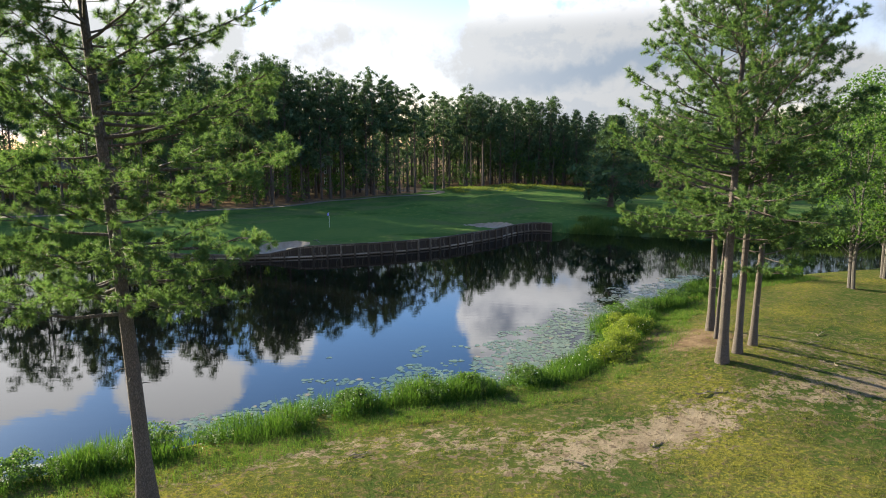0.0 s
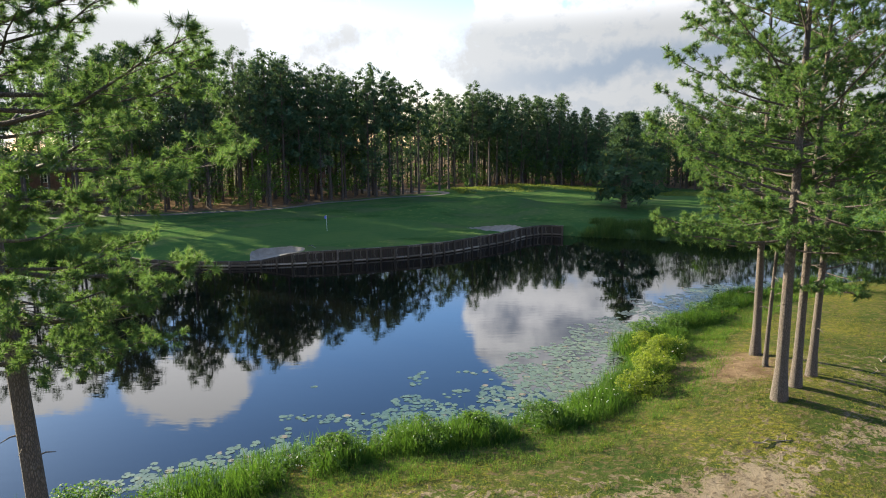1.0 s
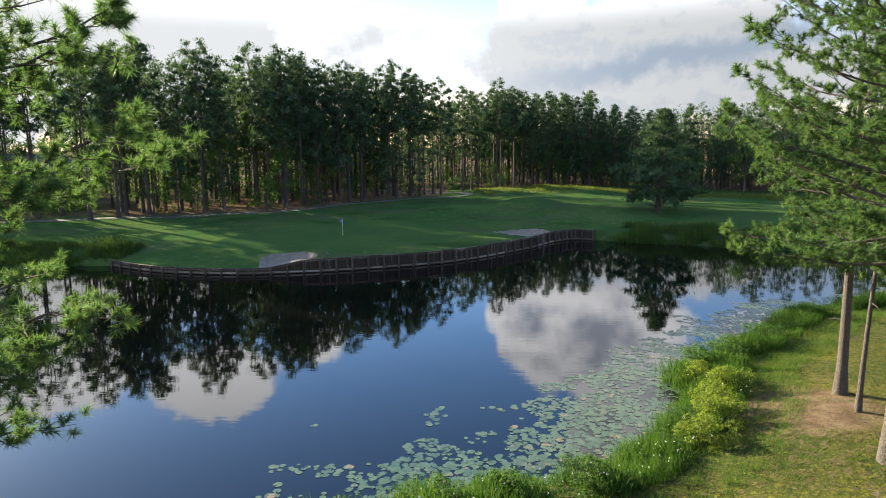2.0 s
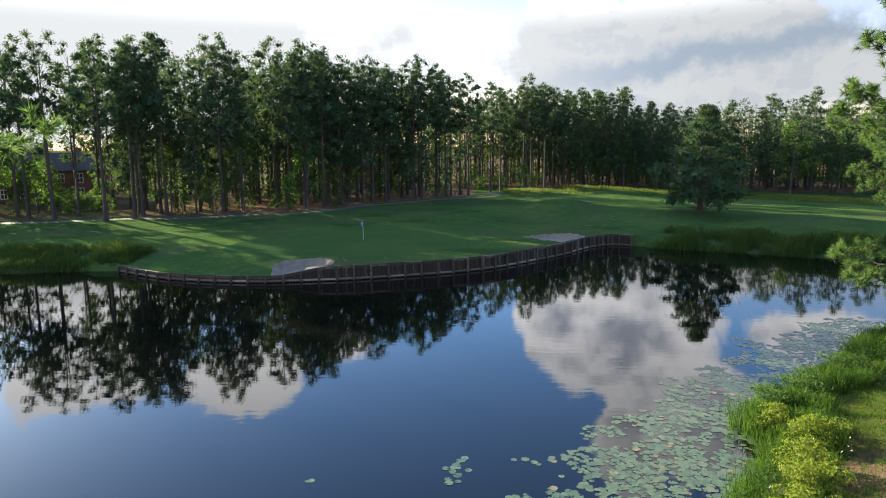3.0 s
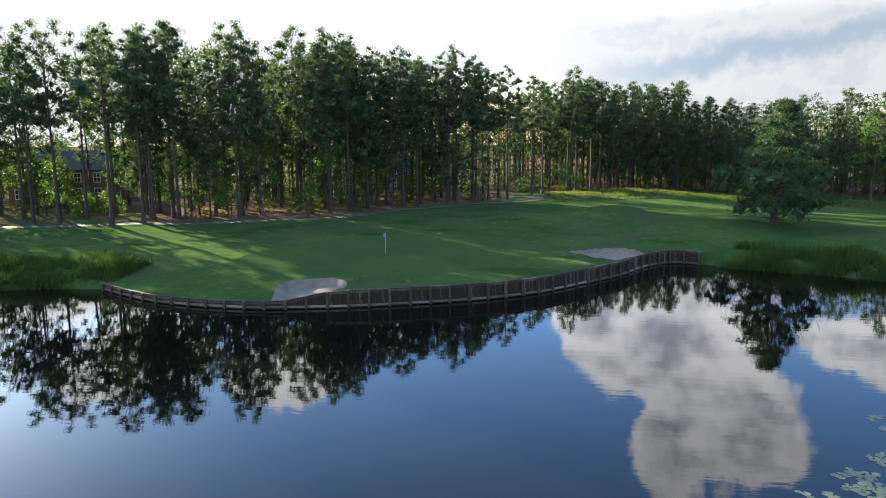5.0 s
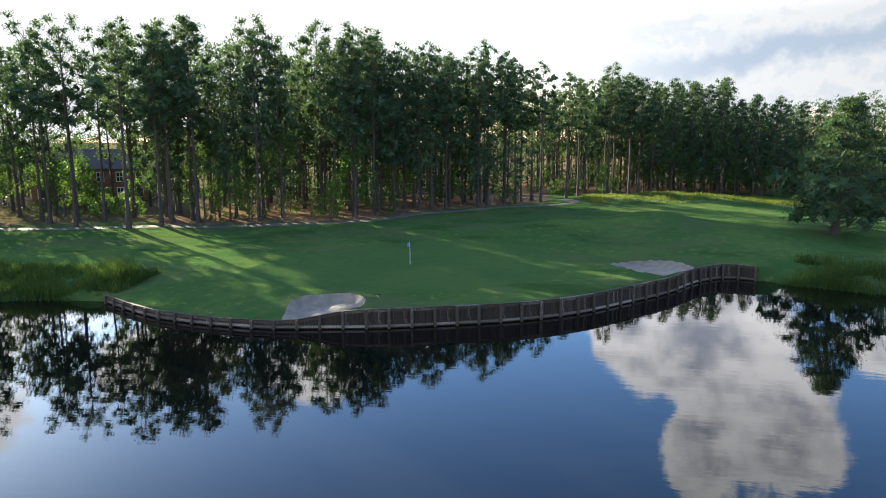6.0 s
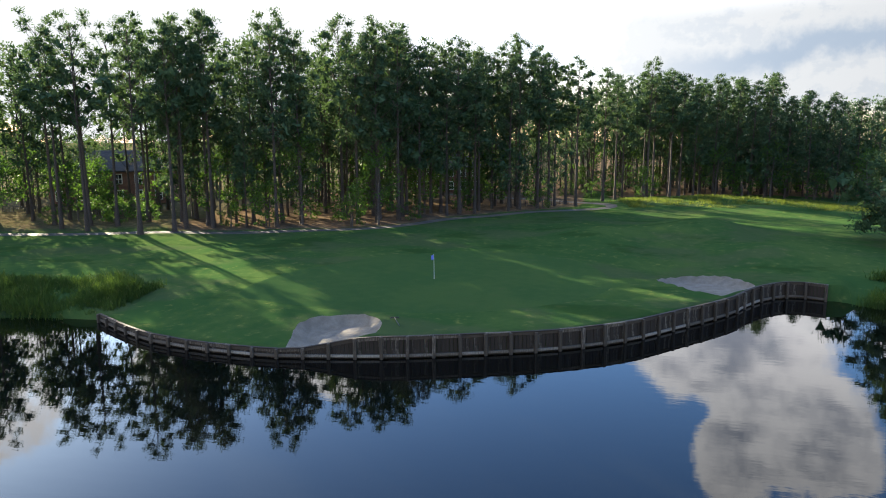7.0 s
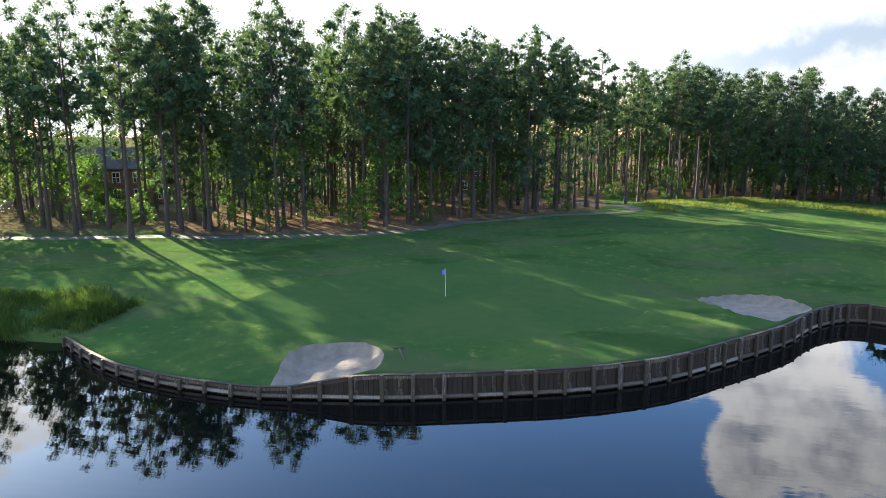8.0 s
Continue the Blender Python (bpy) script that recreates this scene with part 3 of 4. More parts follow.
# ---- trees ----
def spray(rs, pos, way, per, length, width, spread):
    """Needle triangles fanning out of tufts."""
    k = len(pos) * per
    p = np.repeat(pos, per, 0) + rs.normal(0, 0.25, (k, 3)) * length * 0.35
    d = unit(np.repeat(way, per, 0) + rs.normal(0, spread, (k, 3)))
    side = unit(np.cross(d, rs.normal(0, 1, (k, 3))))
    ln = length * rs.uniform(0.65, 1.15, (k, 1))
    wd = width * rs.uniform(0.7, 1.2, (k, 1))
    mid = p + d * ln * 0.45
    return np.stack([p, mid + side * wd, p + d * ln + np.array([0, 0, -0.12]) * ln], 1)


def needle_tufts(rs, pos, axis, per, length, width):
    """Bottlebrush tufts: needles standing out all round the end of a twig."""
    k = len(pos) * per
    way = np.repeat(axis, per, 0)
    p = np.repeat(pos, per, 0) - way * rs.uniform(0, 0.9, (k, 1)) * length + rs.normal(0, 0.012, (k, 3))
    d = unit(unit(rs.normal(0, 1, (k, 3))) + way * 0.75)
    side = unit(np.cross(d, rs.normal(0, 1, (k, 3))))
    ln = length * rs.uniform(0.7, 1.15, (k, 1))
    wd = width * rs.uniform(0.75, 1.25, (k, 1))
    return np.stack([p - side * wd * 0.5, p + side * wd * 0.5, p + d * ln + np.array([0, 0, -0.10]) * ln], 1)


def trunk_line(rs, tall, girth, bend, sway):
    hs = np.linspace(0, 1, 18)
    drift = np.cumsum(rs.normal(0, sway, (18, 2)), 0) * tall / 20
    axis = np.column_stack([bend[0] * hs ** 1.3 + drift[:, 0] * hs, bend[1] * hs ** 1.3 + drift[:, 1] * hs, hs * tall])
    rad = girth * (1 - 0.93 * hs ** 1.05) * (1 + 0.55 * np.exp(-hs * tall / 0.5))
    axis[0, 2] = -0.3
    return hs, axis, rad


def pine(seed, tall, girth, bare, reach, limbs, per_tuft, length, width, bend=(0.0, 0.0), droop=0.1, top=0.4, curl=0.3, inner=0.30, extra=(), snags=4, wide=0.5, bushy=1.0, shy=(0.0, 0.0, 1.0)):
    """Trunk with limbs, and needles, of one pine seen near by, standing at the origin."""
    rs = np.random.RandomState(seed)
    hs, axis, rad = trunk_line(rs, tall, girth, bend, 0.016)
    wood, tp, tw = [tube(axis, rad, 12)], [], []
    starts = [(bare + (0.985 - bare) * (i + rs.uniform(0, 1)) / limbs, i * 2.4 + rs.normal(0, 0.5), None) for i in range(limbs)]
    starts += list(extra)
    for f, a, given in starts:
        root = np.array([np.interp(f, hs, axis[:, c]) for c in range(3)])
        up = max(0.0, (f - bare) / (1 - bare))
        shape = (1 - up) ** top * (0.6 + 0.4 * min(1, (up + 0.10) / 0.3)) + 0.06
        L = given or reach * shape * rs.uniform(0.5, 1.15)
        if not given and abs((a - shy[0] + math.pi) % (2 * math.pi) - math.pi) < shy[1]:
            L *= shy[2]
        rise = -droop * (1 - up) + 0.85 * up ** 1.3 + rs.normal(0, 0.14)
        w0 = unit(np.array([math.cos(a), math.sin(a), rise]))
        across = np.array([-math.sin(a), math.cos(a), 0])
        t = np.linspace(0, 1, 7)[:, None]
        pth = root + w0 * L * t + np.array([0, 0, curl * L]) * t ** 2.2 + across * rs.normal(0, 0.12) * L * t ** 2 + rs.normal(0, 0.022, (7, 3)) * L * t
        r0 = max(0.014, girth * 0.30 * (L / reach) ** 0.8 * (1 - 0.5 * up))
        wood.append(tube(pth, np.linspace(r0, 0.012, 7), 5))
        n = max(3, int(bushy * (2 + 1.9 * L)))
        for c in range(n + 1):
            g = 1.0 if c == n else inner + (1 - inner) * ((c + rs.uniform(0, 1)) / n) ** 0.8
            q = np.array([np.interp(g, t[:, 0], pth[:, m]) for m in range(3)])
            sd = unit(w0 * 0.55 + across * (-1 if c % 2 else 1) * rs.uniform(0.2, 1.0) + np.array([0, 0, rs.uniform(-0.10, 0.40)]))
            sl = (0.25 + wide * rs.uniform(0.4, 1.3) * (1.35 - 0.6 * g)) * min(1.0, 0.4 + 0.25 * L) if c < n else 0.25
            tip = q + sd * sl
            wood.append(tube(np.stack([q, (q + tip) / 2 - np.array([0, 0, 0.04 * sl]), tip]), [0.016, 0.011, 0.006], 3))
            for e in range(rs.randint(5, 8)):
                d = unit(sd * 0.6 + rs.normal(0, 0.55, 3) + np.array([0, 0, 0.35]))
                start = q + (tip - q) * rs.uniform(0.45, 1.0)
                end = start + d * rs.uniform(0.12, 0.36)
                tp.append(end)
                tw.append(unit(d + np.array([0, 0, 0.25])))
    for _ in range(snags):
        f, a = rs.uniform(bare * 0.45, bare), rs.uniform(0, 6.28)
        q = np.array([np.interp(f, hs, axis[:, c]) for c in range(3)])
        d = np.array([math.cos(a), math.sin(a), rs.uniform(-0.2, 0.2)])
        ln = rs.uniform(0.3, 1.0)
        wood.append(tube(np.stack([q, q + d * ln * 0.6, q + d * ln + np.array([0, 0, -0.1])]), [0.03, 0.02, 0.008], 4))
    return merged(wood), needle_tufts(rs, np.array(tp), np.array(tw), per_tuft, length, width)


def forest_pine(seed, tall, girth, bare, reach, clumps, shell, core, length, width, top=0.5, open_top=0.0, low=0.0, plate=(0.55, 0.8), sag=0.0):
    """A pine of the wood: bare trunk with dead stubs, and a crown of rounded, flattened needle clumps on rising limbs."""
    rs = np.random.RandomState(seed)
    hs, axis, rad = trunk_line(rs, tall, girth, (rs.uniform(-0.6, 0.6), rs.uniform(-0.6, 0.6)), 0.018)
    wood, tris = [tube(axis[::2], rad[::2], 7)], []
    for i in range(clumps):
        up = (i + rs.uniform(0, 1)) / clumps
        f = bare + (1 - bare) * up
        a = i * 2.4 + rs.normal(0, 0.4)
        shape = (1 - up) ** top * (0.62 + 0.38 * min(1, up / 0.3)) + 0.05
        r = reach * shape * (0.25 + 0.75 * rs.uniform(0, 1) ** 0.6)
        if rs.uniform() < low:
            r *= 1.25
        core_at = np.array([np.interp(f, hs, axis[:, c]) for c in range(3)])
        foot = np.array([np.interp(max(0.05, f - 0.05 - 0.02 * r), hs, axis[:, c]) for c in range(3)])
        q = core_at + np.array([math.cos(a) * r, math.sin(a) * r, rs.normal(0, 0.25) - sag * r * (1 - up)])
        wood.append(tube(np.stack([foot, (foot + q) / 2 - np.array([0, 0, 0.06 * r]), q]), [0.035 + 0.012 * r, 0.03, 0.012], 3))
        size = (1.26 + 0.20 * r) * rs.uniform(0.8, 1.3) * (1 - 0.35 * up) * (1 - 0.3 * open_top * up)
        flat = np.array([1, 1, rs.uniform(*plate)])
        ball = unit(rs.normal(0, 1, (shell, 3)))
        lump = 0.78 + 0.22 * np.sin(ball @ rs.normal(0, 3, 3) + rs.uniform(0, 6))
        p = q + ball * flat * size * lump[:, None] * rs.uniform(0.62, 1.0, (shell, 1))
        d = unit(ball * 0.8 + rs.normal(0, 0.45, (shell, 3)) + np.array([0, 0, 0.45]))
        side = unit(np.cross(d, rs.normal(0, 1, (shell, 3))))
        ln, wd = length * rs.uniform(0.6, 1.25, (shell, 1)), width * rs.uniform(0.7, 1.3, (shell, 1))
        brush = rs.uniform(0, 1, (shell, 1)) < 0.3
        tris.append(np.where(brush[:, None], np.stack([p - side * wd, p + side * wd, p + d * ln], 1), np.stack([p, p + d * ln * 0.85 + side * wd, p + d * ln * 0.75 - side * wd], 1)))
        ball = unit(rs.normal(0, 1, (core, 3)))
        p = q + ball * flat * size * 0.55 * rs.uniform(0, 1, (core, 1))
        u, v = unit(rs.normal(0, 1, (core, 3))) * size * 0.46, unit(rs.normal(0, 1, (core, 3))) * size * 0.42
        tris.append(np.stack([p - u * 0.6, p + u * 0.6 - v * 0.4, p + v], 1))
    for _ in range(9):
        f, a = rs.uniform(0.16, bare), rs.uniform(0, 6.28)
        q = np.array([np.interp(f, hs, axis[:, c]) for c in range(3)])
        d = np.array([math.cos(a), math.sin(a), rs.uniform(-0.25, 0.25)]) * rs.uniform(0.5, 1.8)
        wood.append(tube(np.stack([q, q + d]), [0.028, 0.010], 3))
    return merged(wood), np.concatenate(tris)


def pine_thing(name, label, group, where, spec, needle_mat, bark, turn=0.0, grow=pine):
    wood, tris = grow(**spec)
    root = tagged(new(name), label, "pine tree", group)
    root.matrix_world = Matrix.Translation(where) @ Matrix.Rotation(turn, 4, "Z")
    me = mesh_of("trunk", *wood, bark)
    me.polygons.foreach_set("use_smooth", [True] * len(me.polygons))
    part("trunk", me, root)
    part("crown", soup("crown", tris, needle_mat), root)
    return root


def leafy(seed, tall, girth, reach, clumps, leaves, size, bare=0.25, stems=1, squash=1.0):
    """Trunk, limbs and loose leaves of a broad-leaved tree or bush."""
    rs = np.random.RandomState(seed)
    wood, tris = [], []
    tops = []
    for k in range(stems):
        a = rs.uniform(0, 6.28)
        lean = np.array([math.cos(a), math.sin(a), 0]) * (0.06 * tall if stems > 1 else 0.02 * tall)
        hs = np.linspace(0, 1, 8)[:, None]
        off = np.array([math.cos(a), math.sin(a), 0]) * (0.25 if stems > 1 else 0)
        axis = off + np.array([0, 0, tall * 0.86]) * hs + lean * hs ** 1.5 + rs.normal(0, 0.02, (8, 3)) * tall * hs
        axis[0, 2] = -0.2
        wood.append(tube(axis, girth * (1.05 - 0.95 * hs[:, 0]), 7))
        tops.append(axis)
    for c in range(clumps):
        axis = tops[c % stems]
        f = bare + (1.0 - bare) * (c + rs.uniform(0, 1)) / clumps
        a = rs.uniform(0, 6.28)
        prof = math.sin(math.pi * min(1, max(0.0, (f - bare) / (1 - bare)) * 0.82 + 0.14)) ** 0.7
        r = reach * prof * rs.uniform(0.45, 1.0)
        base = np.array([np.interp(max(0.08, f - 0.12), np.linspace(0, 1, 8), axis[:, k]) for k in range(3)])
        end = np.array([base[0] + math.cos(a) * r, base[1] + math.sin(a) * r, f * tall])
        wood.append(tube(np.stack([base, (base + end) / 2 + np.array([0, 0, 0.08 * r]), end]), [girth * 0.3 * (1.1 - f), girth * 0.18 * (1.1 - f), 0.012], 4))
        rad = reach * rs.uniform(0.20, 0.42)
        m = int(leaves * (rad / reach) ** 2 * 6)
        d = unit(rs.normal(0, 1, (m, 3)))
        p = end + d * rad * rs.uniform(0.35, 1.0, (m, 1)) ** 0.5 * np.array([1, 1, 0.62 * squash])
        nrm = unit(d + rs.normal(0, 0.7, (m, 3)) + np.array([0, 0, 0.35]))
        u = unit(np.cross(nrm, rs.normal(0, 1, (m, 3))))
        v = np.cross(nrm, u)
        s = size * rs.uniform(0.6, 1.25, (m, 1))
        tris.append(np.stack([p - u * s * 0.5, p + v * s * 0.42, p + u * s * 0.55], 1))
        tris.append(np.stack([p - u * s * 0.5, p + u * s * 0.55, p - v * s * 0.42], 1))
    return merged(wood), np.concatenate(tris)


def leafy_thing(name, label, category, group, where, spec, leaf_mat, bark, turn=0.0):
    wood, tris = leafy(**spec)
    root = tagged(new(name), label, category, group)
    root.matrix_world = Matrix.Translation(where) @ Matrix.Rotation(turn, 4, "Z")
    part("trunk", mesh_of("trunk", *wood, bark), root)
    part("crown", soup("crown", tris, leaf_mat), root)
    return root


def spot(x, y, dz=0.0):
    return Vector((x, y, z_at(x, y) + dz))


# the leaning pine beside the water, and a neighbour whose limbs hang into view
pine_thing("pine_tree", "tall leaning pine with long bright green needles on the bank", "", spot(-10.3, 22.1),
           dict(seed=11, tall=26.0, girth=0.27, bare=0.265, reach=5.0, limbs=80, per_tuft=66, length=0.19, width=0.0135, bend=(-1.1, -0.8), droop=0.24, top=0.32, curl=0.28, inner=0.22, wide=0.75, bushy=1.25, shy=(1.15, 0.75, 0.62),
                extra=((0.275, 0.1, 3.4), (0.30, -0.2, 4.0), (0.345, 0.1, 4.6), (0.40, 0.25, 5.4), (0.255, 3.3, 4.6), (0.29, 2.6, 4.8), (0.47, -0.1, 5.4), (0.55, 0.1, 5.2), (0.44, 0.15, 5.5), (0.50, 0.3, 5.2), (0.28, -1.4, 3.2), (0.32, -1.8, 3.4), (0.37, -1.2, 3.2), (0.42, -1.6, 3.4), (0.47, -1.9, 3.0), (0.53, -1.3, 3.0), (0.60, -1.5, 3.0), (0.66, -1.1, 3.0), (0.58, -0.6, 4.2), (0.64, -0.2, 4.4), (0.70, 0.1, 4.2), (0.35, -0.8, 3.8), (0.30, -2.3, 3.6))), NEEDLES, BARK)
pine_thing("pine_tree", "pine with dark spreading upper limbs near the bank", "", spot(-15.0, 16.5),
           dict(seed=21, tall=22.0, girth=0.26, bare=0.46, reach=5.6, limbs=46, per_tuft=44, length=0.235, width=0.016, curl=0.28, top=0.35, bend=(0.5, 0.4), droop=0.1, wide=0.75, bushy=1.15), NEEDLES, BARK)

# the clump of pines on the sandy knoll
KNOLL = [(14.05, 34.0, 23.0, 0.255, 0.28, 5.7, 31, (0.3, 0.3)), (15.35, 35.2, 22.0, 0.20, 0.32, 4.8, 32, (0.5, 0.2)), (16.9, 36.8, 18.5, 0.19, 0.27, 4.7, 33, (0.9, 0.3)),
         (16.35, 41.3, 21.0, 0.225, 0.30, 4.6, 34, (-0.2, 0.3)), (15.6, 38.6, 14.0, 0.11, 0.45, 2.4, 35, (0.6, 0.0))]
EXTRA = {33: ((0.25, 3.9, 3.6), (0.24, 4.6, 3.0), (0.27, 5.2, 2.6), (0.34, 0.2, 4.6), (0.45, 5.9, 4.6)), 32: ((0.34, -2.0, 4.0), (0.41, -1.5, 4.0), (0.49, -2.3, 3.8), (0.58, -1.8, 3.4)), 34: ((0.28, 3.3, 3.6), (0.30, 2.8, 3.2), (0.29, 3.7, 3.4)), 31: ((0.30, 2.6, 5.2), (0.34, 2.8, 5.8), (0.38, 2.5, 5.7), (0.42, 3.0, 5.8), (0.47, 2.7, 5.2), (0.53, 2.9, 4.9), (0.60, 2.6, 4.4), (0.33, 3.6, 5.0), (0.32, -2.0, 4.0), (0.37, -1.5, 3.8), (0.43, -2.4, 4.3), (0.50, -1.9, 3.8), (0.58, -1.7, 3.6), (0.66, -2.2, 3.2))}
for x, y, tall, girth, bare, reach, seed, bend in KNOLL:
    slim = girth < 0.15
    pine_thing("pine_tree", "slender young pine among the larger trunks" if slim else "mature pine with plated bark on the sandy knoll", "pines on the knoll", spot(x, y),
               dict(seed=seed, tall=tall, girth=girth, bare=bare, reach=reach, limbs=22 if slim else 50, per_tuft=38, length=0.205, width=0.022, curl=0.28, bend=bend, droop=0.10, top=0.32, inner=0.24, wide=0.72, bushy=1.15, extra=EXTRA.get(seed, ())), NEEDLES, BARK)

# ---- the pine wood round the hole ----
rs_f = np.random.RandomState(77)
FOREST_KINDS = []
for k in range(9):
    near = k < 6
    spec = dict(seed=100 + k, tall=(27, 28, 26, 27.5, 26.5, 28, 27, 27.5, 26)[k], girth=(0.24, 0.28, 0.22, 0.26, 0.23, 0.25, 0.28, 0.24, 0.22)[k], bare=(0.42, 0.53, 0.30, 0.55, 0.15, 0.50, 0.40, 0.42, 0.30)[k],
                reach=(3.9, 4.2, 3.7, 4.1, 3.9, 4.3, 4.2, 4.0, 4.1)[k], clumps=(44, 38, 46, 38, 48, 28, 34, 34, 34)[k], shell=62 if near else 18, core=15 if near else 9, length=0.40 if near else 0.58, width=0.068 if near else 0.16,
                top=(0.40, 0.34, 0.46, 0.36, 0.5, 0.30, 0.42, 0.38, 0.46)[k], open_top=1.0 if k == 5 else 0.0, low=0.15)
    FOREST_KINDS.append((spec["tall"], spec))


# gaps in the wood through which the sun reaches the turf: offset across the sun's way, half width, nearest and farthest lit turf along it
LANES = [(52.4, 4.7, 70, 117), (63.8, 1.7, 55, 66), (75.2, 2.2, 64, 76), (116.5, 3.0, 65, 92), (130.5, 4.5, 66, 98), (141.5, 4.5, 66, 96)]


def sun_band(x, y):
    """Lowest and highest sunbeam that crosses this spot on its way to lit turf, or none."""
    across, along = x * 0.616 + y * 0.788, -x * 0.788 + y * 0.616
    beams = [(max(0.0, 0.287 * (along - far)), 0.287 * (along - close)) for off, half, close, far in LANES if along > close and abs(across - off) < half]
    return (min(b[0] for b in beams), max(b[1] for b in beams)) if beams else None


def headroom(x, y):
    """How tall a tree may stand here."""
    band = sun_band(x, y)
    return 1.5 + band[0] if band else 40.0


def forest_spots():
    fe = np.array(FOREST_EDGE)
    picked = [(-60.2, 111.9, 1), (-57.3, 114.8, 3), (-7.6, 155.5, 1), (-68.2, 117.4, 5), (-66.3, 121.4, 3), (-69.6, 113.4, 5), (-72.6, 117.3, 5), (-74.5, 114.2, 3)]
    cand = rs_f.uniform((-112, 96), (128, 232), (16000, 2))
    d = distance(cand, forest_fine)
    cand = cand[np.argsort(d // 6, kind="stable")]
    d = distance(cand, forest_fine)
    back = cand[:, 1] > np.interp(cand[:, 0], fe[:, 0], fe[:, 1])
    dp = distance(cand, path_mid)
    for (x, y), dd, ok, p in zip(cand, d, back, dp):
        if not ok or dd > 30 or p < 3.0 or len(picked) > 299:
            continue
        band = sun_band(x, y)
        lifted = band is not None and band[1] < 11.5
        if band and not lifted and headroom(x, y) < 12:
            continue
        thin = x < -62
        gap = 4.8 if thin else 2.6 if dd < 7 else 3.8
        if x > 40:
            gap = 4.6
        if thin and dd > 28 or x > 40 and dd > 14:
            continue
        if min((x - a) ** 2 + (y - b) ** 2 for a, b, _ in picked) > gap * gap:
            kind = rs_f.randint(6, 9) if dd > 9 and not lifted else rs_f.choice([1, 3]) if lifted else rs_f.choice([1, 3, 5]) if thin else rs_f.choice([2, 4, 4]) if x > 1 else rs_f.choice([0, 1, 2, 3, 0, 1, 3, 4])
            picked.append((x, y, kind))
    return picked


first = {}
for i, (x, y, k) in enumerate(forest_spots()):
    tall, spec = FOREST_KINDS[k]
    band = sun_band(x, y)
    fit = 1.0 if i < 8 or band is None or band[1] < 11.5 else min(1.0, headroom(x, y) / tall)
    size = fit * rs_f.uniform(0.92, 1.04) * (0.88 if y > 160 else 0.86 if i == 2 else 0.94 if x > -30 else 1.0) * (0.84 if x > 30 else 1.0)
    m = Matrix.Translation(spot(x, y)) @ Matrix.Rotation(rs_f.uniform(0, 6.28), 4, "Z") @ Matrix.Diagonal((size, size, size * rs_f.uniform(0.96, 1.05), 1))
    if k not in first:
        first[k] = pine_thing("pine_tree", "tall dark pine with a bare trunk at the wood's edge", "pines of the wood", (0, 0, 0), spec, NEEDLES_FAR, BARK_DARK, grow=forest_pine)
        first[k].matrix_world = m
    else:
        ob = copy_thing(first[k], m)
        ob.matrix_basis = m


def far_woods():
    """The depth of the wood behind the trees that stand apart: trunks and dark rounded crowns."""
    rs = np.random.RandomState(55)
    fe = np.array(FOREST_EDGE)
    c = rs.uniform((-190, 90), (170, 290), (7000, 2))
    d = distance(c, forest_fine)
    back = c[:, 1] > np.interp(c[:, 0], fe[:, 0], fe[:, 1])
    c = c[back & (d > np.where(c[:, 0] < -60, 42, np.where(c[:, 0] > 40, 14, 24))) & (d < 75) & (np.hypot(c[:, 0] + 92, c[:, 1] - 146) > 16) & (np.hypot(c[:, 0] + 38, c[:, 1] - 186) > 13)]
    c = np.array([p for p in c if headroom(*p) > 10])[:1100]
    wood, tris = [], []
    for x, y in c:
        tall = min(1.0, headroom(x, y) / 24) * rs.uniform(18, 25) * (0.84 if x > 20 else 0.6 if x < -75 else 1.0)
        wood.append(tube([(x, y, 1.2), (x + rs.normal(0, 0.3), y, tall)], [0.24, 0.05], 4))
        m, per = 11, 19
        f = (np.arange(m) + rs.uniform(0, 1, m)) / m
        r = 2.9 * rs.uniform(0.3, 1, m) * (1 - f) ** 0.5
        a = np.arange(m) * 2.4 + rs.uniform(0, 6)
        q = np.column_stack([x + r * np.cos(a), y + r * np.sin(a), 1.5 + tall * (0.34 + 0.66 * f)])
        ball = unit(rs.normal(0, 1, (m * per, 3)))
        p = np.repeat(q, per, 0) + ball * np.array([1.25, 1.25, 0.9]) * rs.uniform(0.3, 1.0, (m * per, 1))
        tris.append(spray(rs, p, unit(ball + np.array([0, 0, 0.4])), 1, 0.85, 0.24, 0.5))
    low = c[rs.randint(0, len(c), 26000)] + rs.normal(0, 2.5, (26000, 2))
    p = np.column_stack([low, 1.5 + 6.5 * rs.uniform(0, 1, 26000) ** 1.5])
    tris.append(spray(rs, p, unit(rs.normal(0, 1, (26000, 3))), 1, 1.2, 0.32, 0.8))
    tagged(new("far_woods", soup("far_woods", np.concatenate(tris), NEEDLES_FAR)), "deep dark pine wood behind the nearer trees", "woods", "", "stuff")
    tagged(new("far_trunks", mesh_of("far_trunks", *merged(wood), BARK_DARK)), "crowded bare trunks deep in the pine wood", "trunks", "", "stuff")


far_woods()

